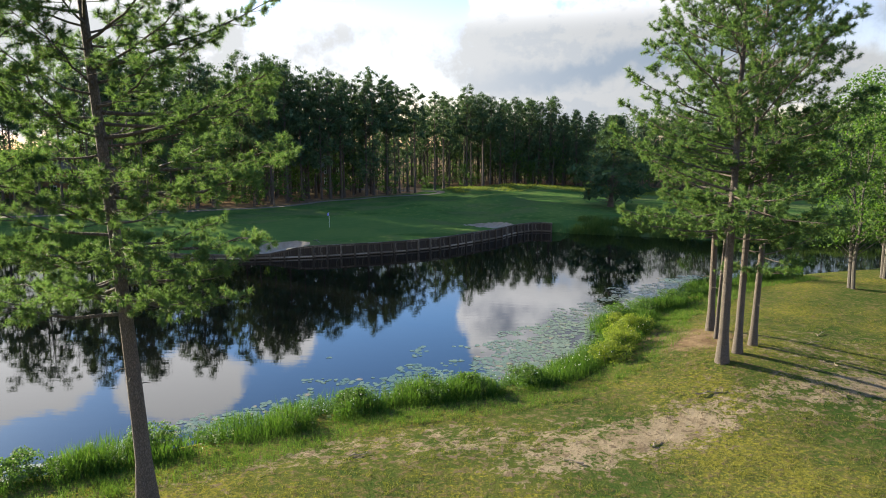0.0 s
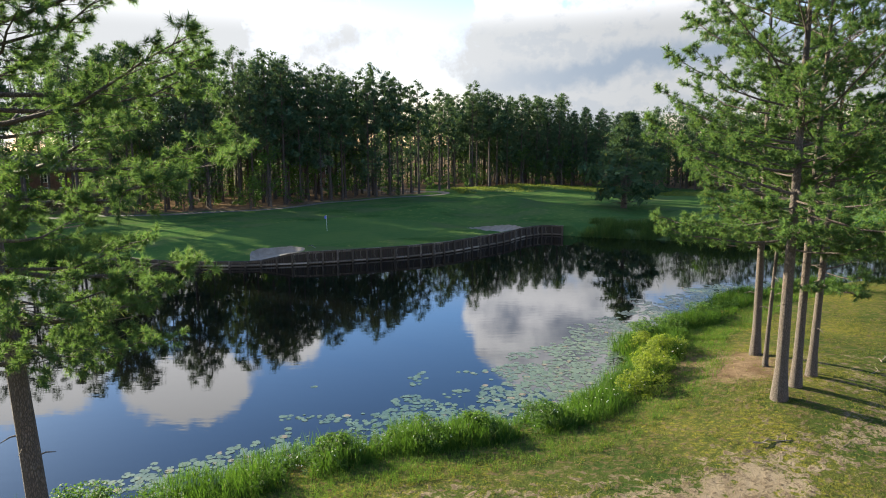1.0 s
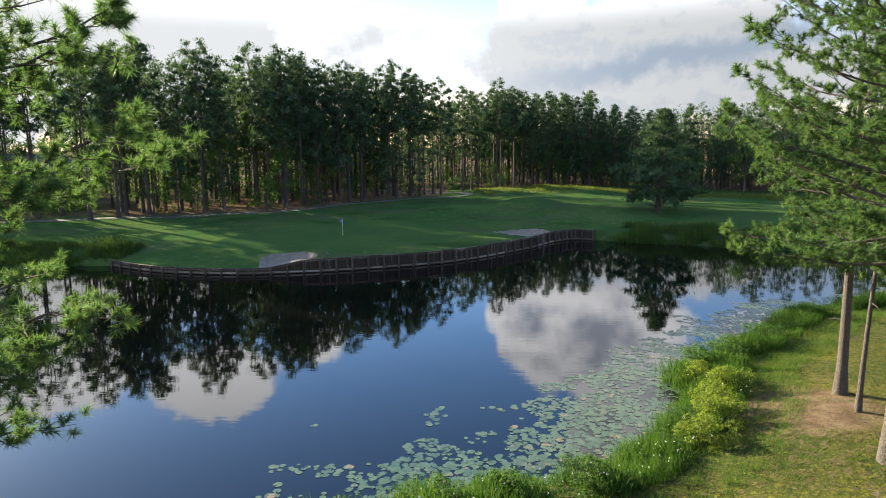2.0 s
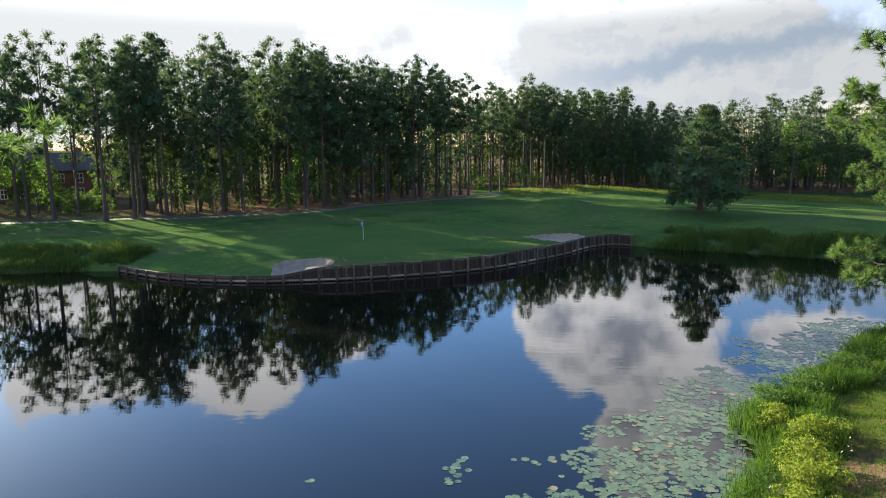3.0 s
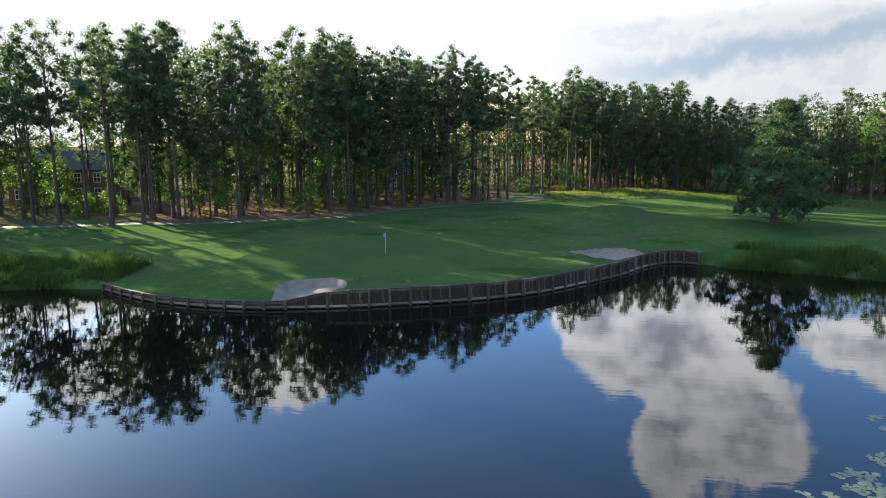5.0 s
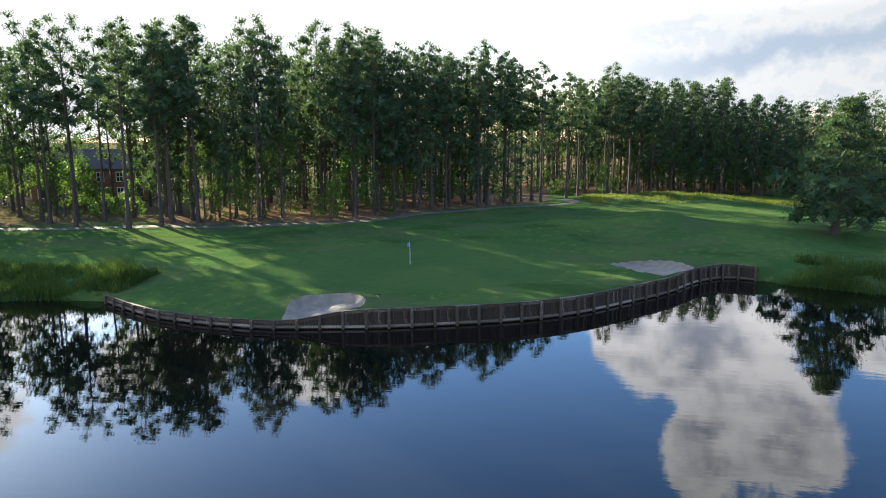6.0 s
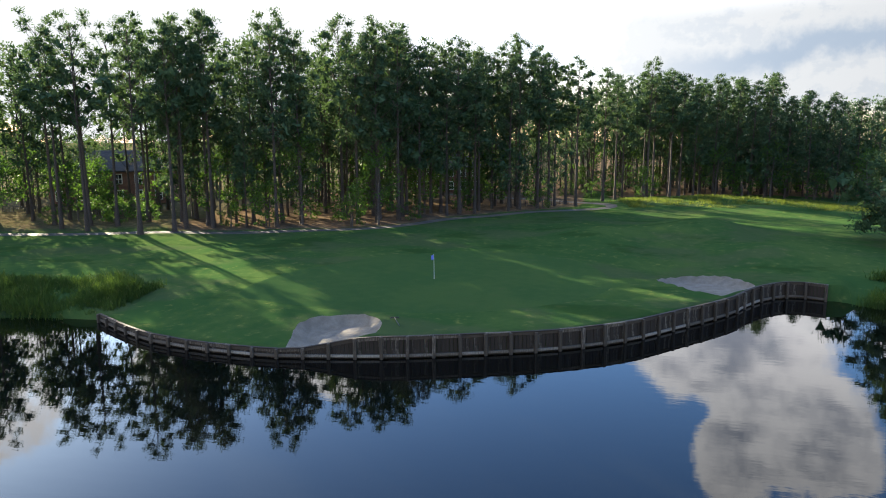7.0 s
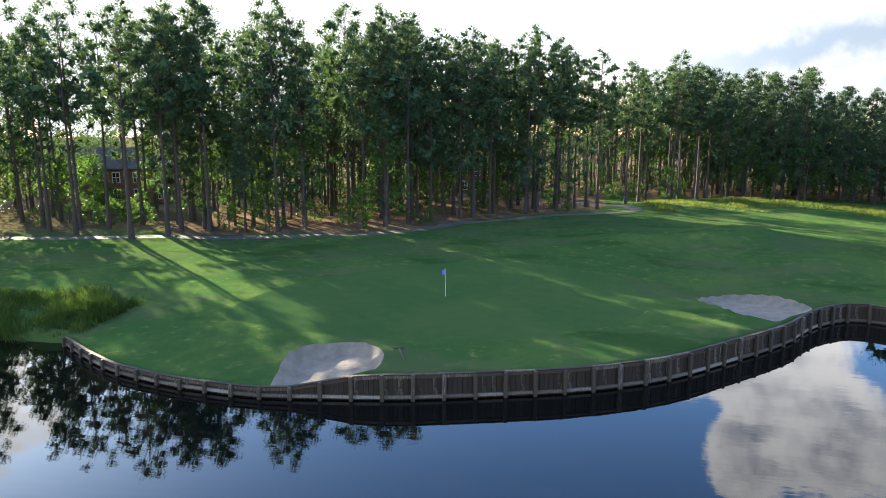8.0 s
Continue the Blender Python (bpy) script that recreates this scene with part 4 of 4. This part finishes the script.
# broad-leaved undergrowth among and before the trunks
BUSH_KINDS = [dict(seed=200, tall=6.0, girth=0.10, reach=2.6, clumps=24, leaves=95, size=0.25, bare=0.12, stems=2), dict(seed=201, tall=9.5, girth=0.14, reach=3.2, clumps=32, leaves=62, size=0.32, bare=0.2),
              dict(seed=202, tall=3.2, girth=0.05, reach=1.9, clumps=16, leaves=95, size=0.20, bare=0.08, stems=3), dict(seed=203, tall=13.0, girth=0.18, reach=3.8, clumps=42, leaves=52, size=0.35, bare=0.22)]
UNDER = [(-66, 121, 3), (-63, 127, 1), (-70, 119, 0), (-78, 121, 1), (-55, 122, 1), (-47, 120.5, 0), (-43, 123, 3), (-36, 123.2, 0), (-33, 126, 1), (-84, 113, 3), (-90, 118, 1), (-72, 128, 3), (-50, 126, 1), (-40, 128, 3), (-29, 131, 2),
         (-13, 151.8, 2), (-17, 150, 1), (2.5, 167.5, 2), (4.5, 168.5, 0), (6, 169.2, 2), (9, 171.8, 1), (13, 174, 3), (18, 176.5, 1), (23, 177, 0), (-5, 172, 3), (-10, 176, 1), (-1, 176, 3), (28, 177.5, 1), (35, 175.5, 0), (42, 171, 1),
         (-21, 148, 1), (-25, 142, 0), (-30, 139, 3), (-36, 134, 1), (-45, 130, 3), (-58, 130, 3), (-62, 119, 2), (-52, 119.6, 2), (50, 165, 1), (58, 158, 3), (66, 155.5, 1), (80, 148.5, 3), (90, 142, 1), (-95, 112, 1), (-100, 108, 3), (-81, 131, 3), (-92, 128, 3), (-86, 133, 1), (-76, 126, 3), (-97, 132, 1), (-84, 136, 3), (-73, 133, 1), (-77.5, 130.5, 1), (-80, 127, 0), (-83, 131.5, 1), (-88, 137, 1), (-71, 124.5, 0), (-90, 133, 0), (-94, 137, 1), (-74, 121, 2), (-79, 118, 2)]
rs_u = np.random.RandomState(88)
fe_xy = np.array(FOREST_EDGE)
thicket = rs_u.uniform((-64, 112), (100, 205), (2600, 2))
thicket_d = distance(thicket, forest_fine)
thicket_ok = (thicket[:, 1] > np.interp(thicket[:, 0], fe_xy[:, 0], fe_xy[:, 1])) & (thicket_d > 2.5) & (thicket_d < 24) & (distance(thicket, path_mid) > 4)
for x, y in thicket[thicket_ok]:
    if len(UNDER) < 118 and min((x - a) ** 2 + (y - b) ** 2 for a, b, _ in UNDER) > 20:
        UNDER.append((float(x), float(y), int(rs_u.choice([0, 1, 1, 3]))))
first_bush = {}
for x, y, k in UNDER:
    if headroom(x, y) < (6, 10, 3.5, 14)[k]:
        k = 2
    if headroom(x, y) < 3:
        continue
    s = rs_f.uniform(0.85, 1.2)
    m = Matrix.Translation(spot(x, y)) @ Matrix.Rotation(rs_f.uniform(0, 6.28), 4, "Z") @ Matrix.Scale(s, 4)
    small = k == 2
    if k not in first_bush:
        first_bush[k] = leafy_thing("bush" if small or k == 0 else "broadleaf_tree", "leafy green bush at the edge of the wood" if small or k == 0 else "young broad-leaved tree among the pines, backlit green",
                                    "bush" if small or k == 0 else "tree", "undergrowth of the wood", (0, 0, 0), BUSH_KINDS[k], LEAVES, BARK_GREY)
        first_bush[k].matrix_world = m
    else:
        copy_thing(first_bush[k], m).matrix_basis = m

# the broad low pine by the far bank
pine_thing("pine_tree", "broad spreading pine with low sweeping limbs, standing alone", "", spot(29.6, 121.0),
           dict(seed=61, tall=16.0, girth=0.42, bare=0.15, reach=8.8, clumps=150, shell=92, core=9, length=0.42, width=0.060, top=1.0, low=0.15, plate=(0.30, 0.50), sag=0.14), NEEDLES_FAR, BARK_DARK, grow=forest_pine)

# broad-leaved trees beyond the knoll
for i, (x, y, tall, reach, seed) in enumerate([(33.9, 55.6, 16, 5.0, 301), (39.5, 60, 18, 5.5, 302), (45, 68, 15, 5.0, 303), (38.5, 51, 13, 4.5, 304), (52, 74, 17, 5.5, 305), (46, 55, 19, 6, 306)]):
    leafy_thing("broadleaf_tree", "leafy broad-leaved tree with two stems on the lawn" if i == 0 else "full green broad-leaved tree beyond the lawn", "tree", "trees beyond the knoll", spot(x, y),
                dict(seed=seed, tall=tall, girth=0.16, reach=reach, clumps=80, leaves=170, size=0.24, bare=0.26, stems=2), LEAVES, BARK_GREY)


# ---- grasses ----
def blades(rs, pts, tall, width, per, lean, spread=0.12):
    k = len(pts) * per
    p = np.repeat(pts, per, 0) + np.column_stack([rs.normal(0, spread, (k, 2)), np.zeros(k)])
    a = rs.uniform(0, 6.28, k)
    side = np.column_stack([np.cos(a), np.sin(a), np.zeros(k)])
    h = np.repeat(tall, per)[:, None] * rs.uniform(0.55, 1.15, (k, 1))
    tip = p + np.column_stack([rs.normal(0, lean, (k, 2)) * h, h[:, 0]])
    knee = (p + tip) / 2 + np.array([0, 0, 0.10]) * h
    wd = width * rs.uniform(0.7, 1.3, (k, 1))
    return np.concatenate([np.stack([p - side * wd, p + side * wd, knee], 1), np.stack([knee - side * wd * 0.8, knee + side * wd * 0.8, tip], 1)])


def strip(rs, line, count, lo, hi, keep=lambda p: np.ones(len(p), bool)):
    """Scattered points on the ground at lo..hi metres from a shoreline, on the dry side or just in the water."""
    p = np.asarray(line)
    i = rs.randint(0, len(p) - 1, count)
    q = p[i] + (p[i + 1] - p[i]) * rs.uniform(0, 1, (count, 1))
    nrm = unit(np.stack([(p[i + 1] - p[i])[:, 1], -(p[i + 1] - p[i])[:, 0]], 1))
    sign = np.where(inside(q + nrm * 0.4, POND), -1, 1)[:, None]
    q = q + nrm * sign * rs.uniform(lo, hi, (count, 1))
    q = q[keep(q)]
    return np.column_stack([q, np.maximum(height(q), -0.08)])


def patchy(p, s, seed):
    return np.array([noise.noise(Vector((a * s, b * s, seed))) for a, b in p[:, :2]])


rs_g = np.random.RandomState(9)
near_line = resample(SHORE_NEAR, 0.5)
pts = strip(rs_g, near_line, 15000, -0.35, 2.6, lambda q: (q[:, 0] > -40) & (q[:, 0] < 34))
n1 = patchy(pts, 0.55, 1.5)
keep = n1 > np.where(pts[:, 0] < -5, -0.20, -0.30)
pts, n1 = pts[keep], n1[keep]
tagged(new("shore_reeds", soup("shore_reeds", blades(rs_g, pts, 0.48 + 1.05 * np.clip(n1 + 0.15, 0, 0.6) + 0.25 * patchy(pts, 2.0, 6.0), 0.018, 5, 0.24), REEDS)), "dense bright green reeds and tall grass along the near shore", "reeds", "", "stuff")
clump = np.column_stack([11.5 + rs_g.normal(0, 0.55, 420), 46.5 + rs_g.normal(0, 0.6, 420), np.full(420, -0.05)])
tagged(new("reed_clump", soup("reed_clump", blades(rs_g, clump, np.full(420, 1.15), 0.020, 5, 0.22), REEDS)), "dark green clump of reeds standing out into the water", "reeds", "", "stuff")
pts = strip(rs_g, near_line, 12500, 2.0, 5.2, lambda q: (q[:, 0] > -30) & (q[:, 0] < 34))
tagged(new("bank_grass", soup("bank_grass", blades(rs_g, pts, np.full(len(pts), 0.22), 0.011, 5, 0.35), BANK_GRASS)), "soft green uncut grass on the bank above the reeds", "grass", "", "stuff")

q = np.column_stack([rs_g.uniform(-18, 30, 42000), rs_g.uniform(11, 52, 42000)])
q = q[~inside(q, POND)]
keep = (distance(q, near_line) > 3.5) & (patchy(q, 0.6, 7.0) + 0.6 * patchy(q, 2.2, 2.0) > -0.02) & (distance(q, [(2.5, 23.8), (6, 25.2), (10.5, 27.8)]) > 1.2)
q = q[keep]
pts = np.column_stack([q, height(q)])
tagged(new("lawn_grass", soup("lawn_grass", blades(rs_g, pts, 0.08 + 0.06 * rs_g.uniform(0, 1, len(pts)), 0.013, 4, 0.6, 0.06), LAWN_TUFT)), "thin yellow-green lawn grass in worn tufts on sandy soil", "grass", "", "stuff")

far_line = resample(SHORE_FAR_RIGHT[:9], 0.8)
pts = strip(rs_g, far_line, 9000, -0.6, 6.0)
n2 = patchy(pts, 0.28, 5.0) + 0.6 * patchy(pts, 0.9, 1.0)
pts, n2 = pts[n2 > -0.22], n2[n2 > -0.22]
tagged(new("far_reeds", soup("far_reeds", blades(rs_g, pts, 0.75 + 1.15 * np.clip(n2 + 0.2, 0, 0.9), 0.035, 5, 0.30, 0.25), FAR_REEDS)), "tall green reeds along the far shore beside the wall", "reeds", "", "stuff")
pts = strip(rs_g, resample(SHORE_LEFT[3:] + WALL_LINE[:1], 0.8), 9000, -0.4, 7.0)
n2 = patchy(pts, 0.3, 8.0) + 0.6 * patchy(pts, 1.0, 3.0)
pts, n2 = pts[n2 > -0.25], n2[n2 > -0.25]
tagged(new("left_reeds", soup("left_reeds", blades(rs_g, pts, 0.4 + 1.3 * np.clip(n2 + 0.2, 0, 0.9), 0.035, 5, 0.34, 0.25), FAR_REEDS)), "tangled green shore grass beside the end of the wall", "reeds", "", "stuff")
q = np.column_stack([rs_g.uniform(-4, 75, 30000), rs_g.uniform(100, 178, 30000)])
fe = np.array(FOREST_EDGE)
d_ridge = distance(q, [(2, 160), (14, 163), (30, 158), (50, 148), (70, 135)])
q = q[(d_ridge < 6 + 9 * patchy(q, 0.11, 3.0) + 5 * patchy(q, 0.4, 6.0)) & (distance(q, path_mid) > 2.5) & (q[:, 1] < np.interp(q[:, 0], fe[:, 0], fe[:, 1]))]
pts = np.column_stack([q, height(q)])
tagged(new("meadow_grass", soup("meadow_grass", blades(rs_g, pts, 0.32 + 0.5 * np.clip(patchy(pts, 0.3, 2.0), -0.3, 0.6), 0.045, 5, 0.5, 0.3), MEADOW)), "rough uncut yellow-green grass on the far ridge", "grass", "", "stuff")


# broad-leaved weeds standing in the reeds
def weeds(rs, pts, tall):
    """Upright stalks with leaves set round them."""
    k, per = len(pts), 16
    h = (tall * rs.uniform(0.6, 1.25, k))[:, None]
    lean = rs.normal(0, 0.14, (k, 2))
    f = rs.uniform(0.2, 1.0, (k, per))
    p = np.repeat(pts, per, 0) + np.column_stack([(lean[:, None] * (h * f)[..., None]).reshape(-1, 2), (h * f).ravel()])
    a = rs.uniform(0, 6.28, k * per)
    d = unit(np.column_stack([np.cos(a), np.sin(a), rs.uniform(-0.1, 0.9, k * per)]))
    side = unit(np.cross(d, np.array([0, 0, 1.0])) + rs.normal(0, 0.3, (k * per, 3)))
    ln = rs.uniform(0.10, 0.24, (k * per, 1)) * (1.25 - 0.6 * f.reshape(-1, 1))
    mid, wd = p + d * ln * 0.5, ln * 0.2
    tip = p + d * ln + np.array([0, 0, -0.25]) * ln
    return np.concatenate([np.stack([p, mid + side * wd, tip], 1), np.stack([p, tip, mid - side * wd], 1)])


pts = strip(rs_g, near_line, 4200, 0.1, 2.4, lambda q: (q[:, 0] > -22) & (q[:, 0] < 30))
n3 = patchy(pts, 0.7, 12.0) + 0.5 * patchy(pts, 2.3, 3.0)
pts = pts[n3 > 0.02]
tagged(new("shore_weeds", soup("shore_weeds", weeds(rs_g, pts, np.full(len(pts), 0.85)), LEAVES)), "leafy dark green weeds mixed among the shore reeds", "weeds", "", "stuff")


# shore shrubs and flowering weeds
def shrub(seed, tall, reach, mat, name, label, where):
    return leafy_thing(name, label, "shrub", "shrubs on the shore", where, dict(seed=seed, tall=tall, girth=0.03, reach=reach, clumps=30, leaves=180, size=0.082, bare=0.05, stems=3), mat, BARK_GREY)


for i, (x, y, tall, reach) in enumerate([(10.9, 40.9, 1.4, 1.2), (10.2, 39.0, 1.2, 1.1), (12.3, 43.2, 1.3, 1.2), (9.0, 37.2, 1.1, 1.0), (11.8, 45.6, 1.2, 1.1)]):
    shrub(400 + i, tall, reach, SHORE_SHRUB, "shrub", "yellow-green leafy shrub among the shore reeds", spot(x, y))
for i, (x, y, tall, reach) in enumerate([(12.6, 47.9, 1.3, 1.2), (-1.0, 32.6, 1.2, 1.1), (1.0, 33.4, 1.1, 1.0), (-4.6, 31.0, 1.0, 1.0), (-12.6, 27.2, 1.1, 1.2), (-16.2, 24.6, 1.1, 1.0), (4.2, 34.6, 1.0, 1.0), (14.6, 50.0, 1.1, 1.2), (18.0, 53.4, 1.1, 1.2)]):
    shrub(420 + i, tall, reach, LEAVES, "shrub", "dark green bushy shrub at the water's edge", spot(x, y))


# ---- lily pads ----
def lily_pads():
    rs = np.random.RandomState(31)
    line = resample(SHORE_NEAR, 0.5)
    c = np.column_stack([rs.uniform(-20, 32, 110000), rs.uniform(24, 68, 110000)])
    c = c[inside(c, POND)]
    d = distance(c, line)
    reach = np.interp(c[:, 1], [25, 31, 34, 37, 41, 43, 46, 49.5, 60, 66], [1.5, 2.3, 3.0, 3.8, 6.2, 6.8, 5.6, 4.4, 5.2, 3.5])
    n = patchy(c, 0.5, 2.5) + 0.7 * patchy(c, 1.4, 4.5)
    fade = d / reach + 0.5 * n
    c = c[(fade < 0.95) & (n < 0.45) & (d > 0.2) & (rs.uniform(0, 1, len(c)) < np.clip(0.75 - 0.5 * fade, 0.06, 0.48))]
    k = len(c)
    r = rs.uniform(0.075, 0.19, k)
    a0 = rs.uniform(0, 6.28, k)
    z = 0.006 + 0.010 * rs.uniform(0, 1, k)
    ang = np.linspace(0.25, 2 * np.pi - 0.25, 8)
    rim = np.stack([c[:, None, 0] + r[:, None] * np.cos(a0[:, None] + ang), c[:, None, 1] + r[:, None] * np.sin(a0[:, None] + ang), np.repeat(z[:, None], 8, 1) + rs.normal(0, 0.003, (k, 8))], 2)
    mid = np.column_stack([c, z])
    verts = np.concatenate([mid[:, None], rim], 1).reshape(-1, 3)
    faces = [(b, b + j, b + j + 1) for b in range(0, 9 * k, 9) for j in range(1, 8)]
    tagged(new("lily_pads", mesh_of("lily_pads", verts, faces, PAD)), "floating round green lily pads near the shore", "lily pads", "", "stuff")


lily_pads()


# ---- golf things ----
def flagstick(x, y):
    root = tagged(new("flagstick"), "white flagstick with a blue flag hanging limp on the green", "flagstick")
    root.location = spot(x, y)
    v, f = tube([(0, 0, -0.1), (0, 0, 1.1), (-0.02, 0.0, 2.2)], [0.016, 0.015, 0.012], 8)
    part("pole", mesh_of("pole", v, f, FLAG_WHITE), root)
    vs, fs = [], []
    for i in range(7):
        for j in range(5):
            u, q = i / 6, j / 4
            vs.append((-0.02 - 0.24 * u - 0.03 * math.sin(q * 4), 0.06 * math.sin(u * 7 + q * 2), 2.18 - 0.40 * q - 0.14 * u))
    for i in range(6):
        for j in range(4):
            fs.append((i * 5 + j, i * 5 + j + 1, i * 5 + j + 6, i * 5 + j + 5))
    part("flag", mesh_of("flag", vs, fs, FLAG_BLUE), root)
    bm = bmesh.new()
    bmesh.ops.create_circle(bm, cap_ends=True, segments=16, radius=0.06, matrix=Matrix.Translation((0, 0, 0.012)))
    part("cup", bm_mesh("cup", bm, IRON), root)


flagstick(-17.0, 95.1)


def rake(x, y):
    root = tagged(new("bunker_rake"), "long-handled bunker rake lying on the grass beside the sand", "rake")
    root.location = spot(x, y, 0.05)
    root.rotation_euler = (0, 0, radians(28))
    v, f = tube([(0, -0.9, 0.02), (0, 0, 0.05), (0, 0.9, 0.10)], [0.028, 0.028, 0.028], 6)
    part("handle", mesh_of("handle", v, f, IRON), root)
    part("head", bm_mesh("head", box_bm(0.62, 0.06, 0.06, 0.01, (0, 0.92, 0.10)), IRON), root)
    tine = bm_mesh("tine", box_bm(0.02, 0.02, 0.12, 0.0, (0, 0, -0.06)), IRON)
    for i in range(9):
        part("tine", tine, root).location = (-0.28 + 0.07 * i, 0.92, 0.10)


rake(-15.9, 81.0)


def house(x, y, turn, wide, deep, tall, wall_mat):
    root = tagged(new("house"), "two-storey brick house with white windows behind the trees", "house")
    root.matrix_world = Matrix.Translation(spot(x, y)) @ Matrix.Rotation(turn, 4, "Z")
    part("wall", bm_mesh("wall", box_bm(wide, deep, tall, 0.02, (0, 0, tall / 2)), wall_mat), root)
    w2, d2 = wide / 2 + 0.5, deep / 2 + 0.5
    ridge = wide / 2 - deep / 2
    vs = [(-w2, -d2, tall), (w2, -d2, tall), (w2, d2, tall), (-w2, d2, tall), (-ridge, 0, tall + 3.6), (ridge, 0, tall + 3.6), (-w2, -d2, tall - 0.25), (w2, -d2, tall - 0.25), (w2, d2, tall - 0.25), (-w2, d2, tall - 0.25)]
    part("roof", mesh_of("roof", vs, [(0, 1, 5, 4), (1, 2, 5), (2, 3, 4, 5), (3, 0, 4), (0, 6, 7, 1), (1, 7, 8, 2), (2, 8, 9, 3), (3, 9, 6, 0), (6, 9, 8, 7)], ROOF), root)
    part("chimney", bm_mesh("chimney", box_bm(1.1, 0.9, 3.2, 0.03, (wide * 0.22, 1.0, tall + 3.0)), wall_mat), root)
    fr, pane = bm_mesh("window", box_bm(1.3, 0.16, 1.9, 0.02), TRIM_WHITE), bm_mesh("pane", box_bm(0.46, 0.04, 0.74, 0.0), GLASS_DARK)
    for level in (1.6, 4.5):
        for i in range(6):
            win = part("window", fr, root)
            win.location = (-wide / 2 + wide * (i + 0.5) / 6, -deep / 2 - 0.06, level)
            for a in (-1, 1):
                for b in (-1, 1):
                    part("pane", pane, win).location = (0.28 * a, -0.075, 0.43 * b)


house(-92, 146, radians(26), 20, 10, 6.0, BRICK_WALL)
house(-38, 186, radians(12), 16, 10, 5.6, BRICK_WALL)


def low_fence(x, y, turn, length):
    root = tagged(new("fence"), "low black iron fence beside the path under the trees", "fence")
    root.matrix_world = Matrix.Translation(spot(x, y)) @ Matrix.Rotation(turn, 4, "Z")
    post = bm_mesh("post", box_bm(0.08, 0.08, 1.15, 0.01, (0, 0, 0.5)), IRON)
    rail = bm_mesh("rail", box_bm(length, 0.05, 0.06, 0.01), IRON)
    bar = bm_mesh("bar", box_bm(0.025, 0.025, 0.9, 0.0, (0, 0, 0.5)), IRON)
    n = int(length / 1.8)
    for i in range(n + 1):
        part("post", post, root).location = (-length / 2 + i * length / n, 0, 0)
    for z in (0.15, 0.55, 0.95):
        part("rail", rail, root).location = (0, 0, z)
    for i in range(int(length / 0.22)):
        part("bar", bar, root).location = (-length / 2 + 0.11 + i * 0.22, 0, 0)


low_fence(-12.5, 156.5, radians(40), 9.0)
low_fence(-88, 130, radians(14), 22.0)


def fallen_branch(x, y, turn, length, seed):
    rs = np.random.RandomState(seed)
    root = tagged(new("fallen_branch"), "small dead fallen branch lying on the sandy lawn", "branch", "fallen branches")
    root.matrix_world = Matrix.Translation(spot(x, y, 0.02)) @ Matrix.Rotation(turn, 4, "Z")
    t = np.linspace(-0.5, 0.5, 6)
    main = np.column_stack([t * length, rs.normal(0, 0.05, 6) * length, 0.02 + 0.03 * rs.uniform(0, 1, 6)])
    pieces = [tube(main, np.linspace(0.035, 0.012, 6), 5)]
    for k in (1, 3, 4):
        e = main[k] + np.array([rs.uniform(0.1, 0.3), rs.choice([-1, 1]) * rs.uniform(0.15, 0.4), 0.06]) * length * 0.6
        pieces.append(tube([main[k], (main[k] + e) / 2 + np.array([0, 0, 0.03]), e], [0.018, 0.013, 0.006], 4))
    part("stick", mesh_of("stick", *merged(pieces), DEAD_WOOD), root)


for i, (x, y, a, n) in enumerate([(21.0, 38.2, 0.5, 1.5), (19.5, 34.0, 2.1, 1.0), (12.2, 30.6, 0.1, 1.6), (8.2, 26.1, 1.0, 0.8), (4.6, 24.6, 2.6, 0.9), (23.0, 41.0, 0.9, 1.3), (17.8, 30.2, 1.8, 0.9), (-3.5, 25.5, 0.3, 0.8), (26.0, 36.5, 2.4, 1.1)]):
    fallen_branch(x, y, a, n, 500 + i)


def wildflowers():
    """Small pale heads above the shore grass."""
    rs = np.random.RandomState(71)
    p = strip(rs, resample(SHORE_NEAR[8:17], 0.5), 110, 0.9, 3.0)
    z = rs.uniform(0.6, 1.15, len(p))
    heads = p + np.column_stack([np.zeros((len(p), 2)), z])
    tris = spray(rs, heads, np.tile(np.array([[0, 0, 1.0]]), (len(p), 1)), 8, 0.06, 0.015, 0.9)
    tagged(new("wildflowers", soup("wildflowers", tris, FLOWER)), "scattered small white wildflower heads in the shore grass", "flowers", "", "stuff")


wildflowers()

build_wall()
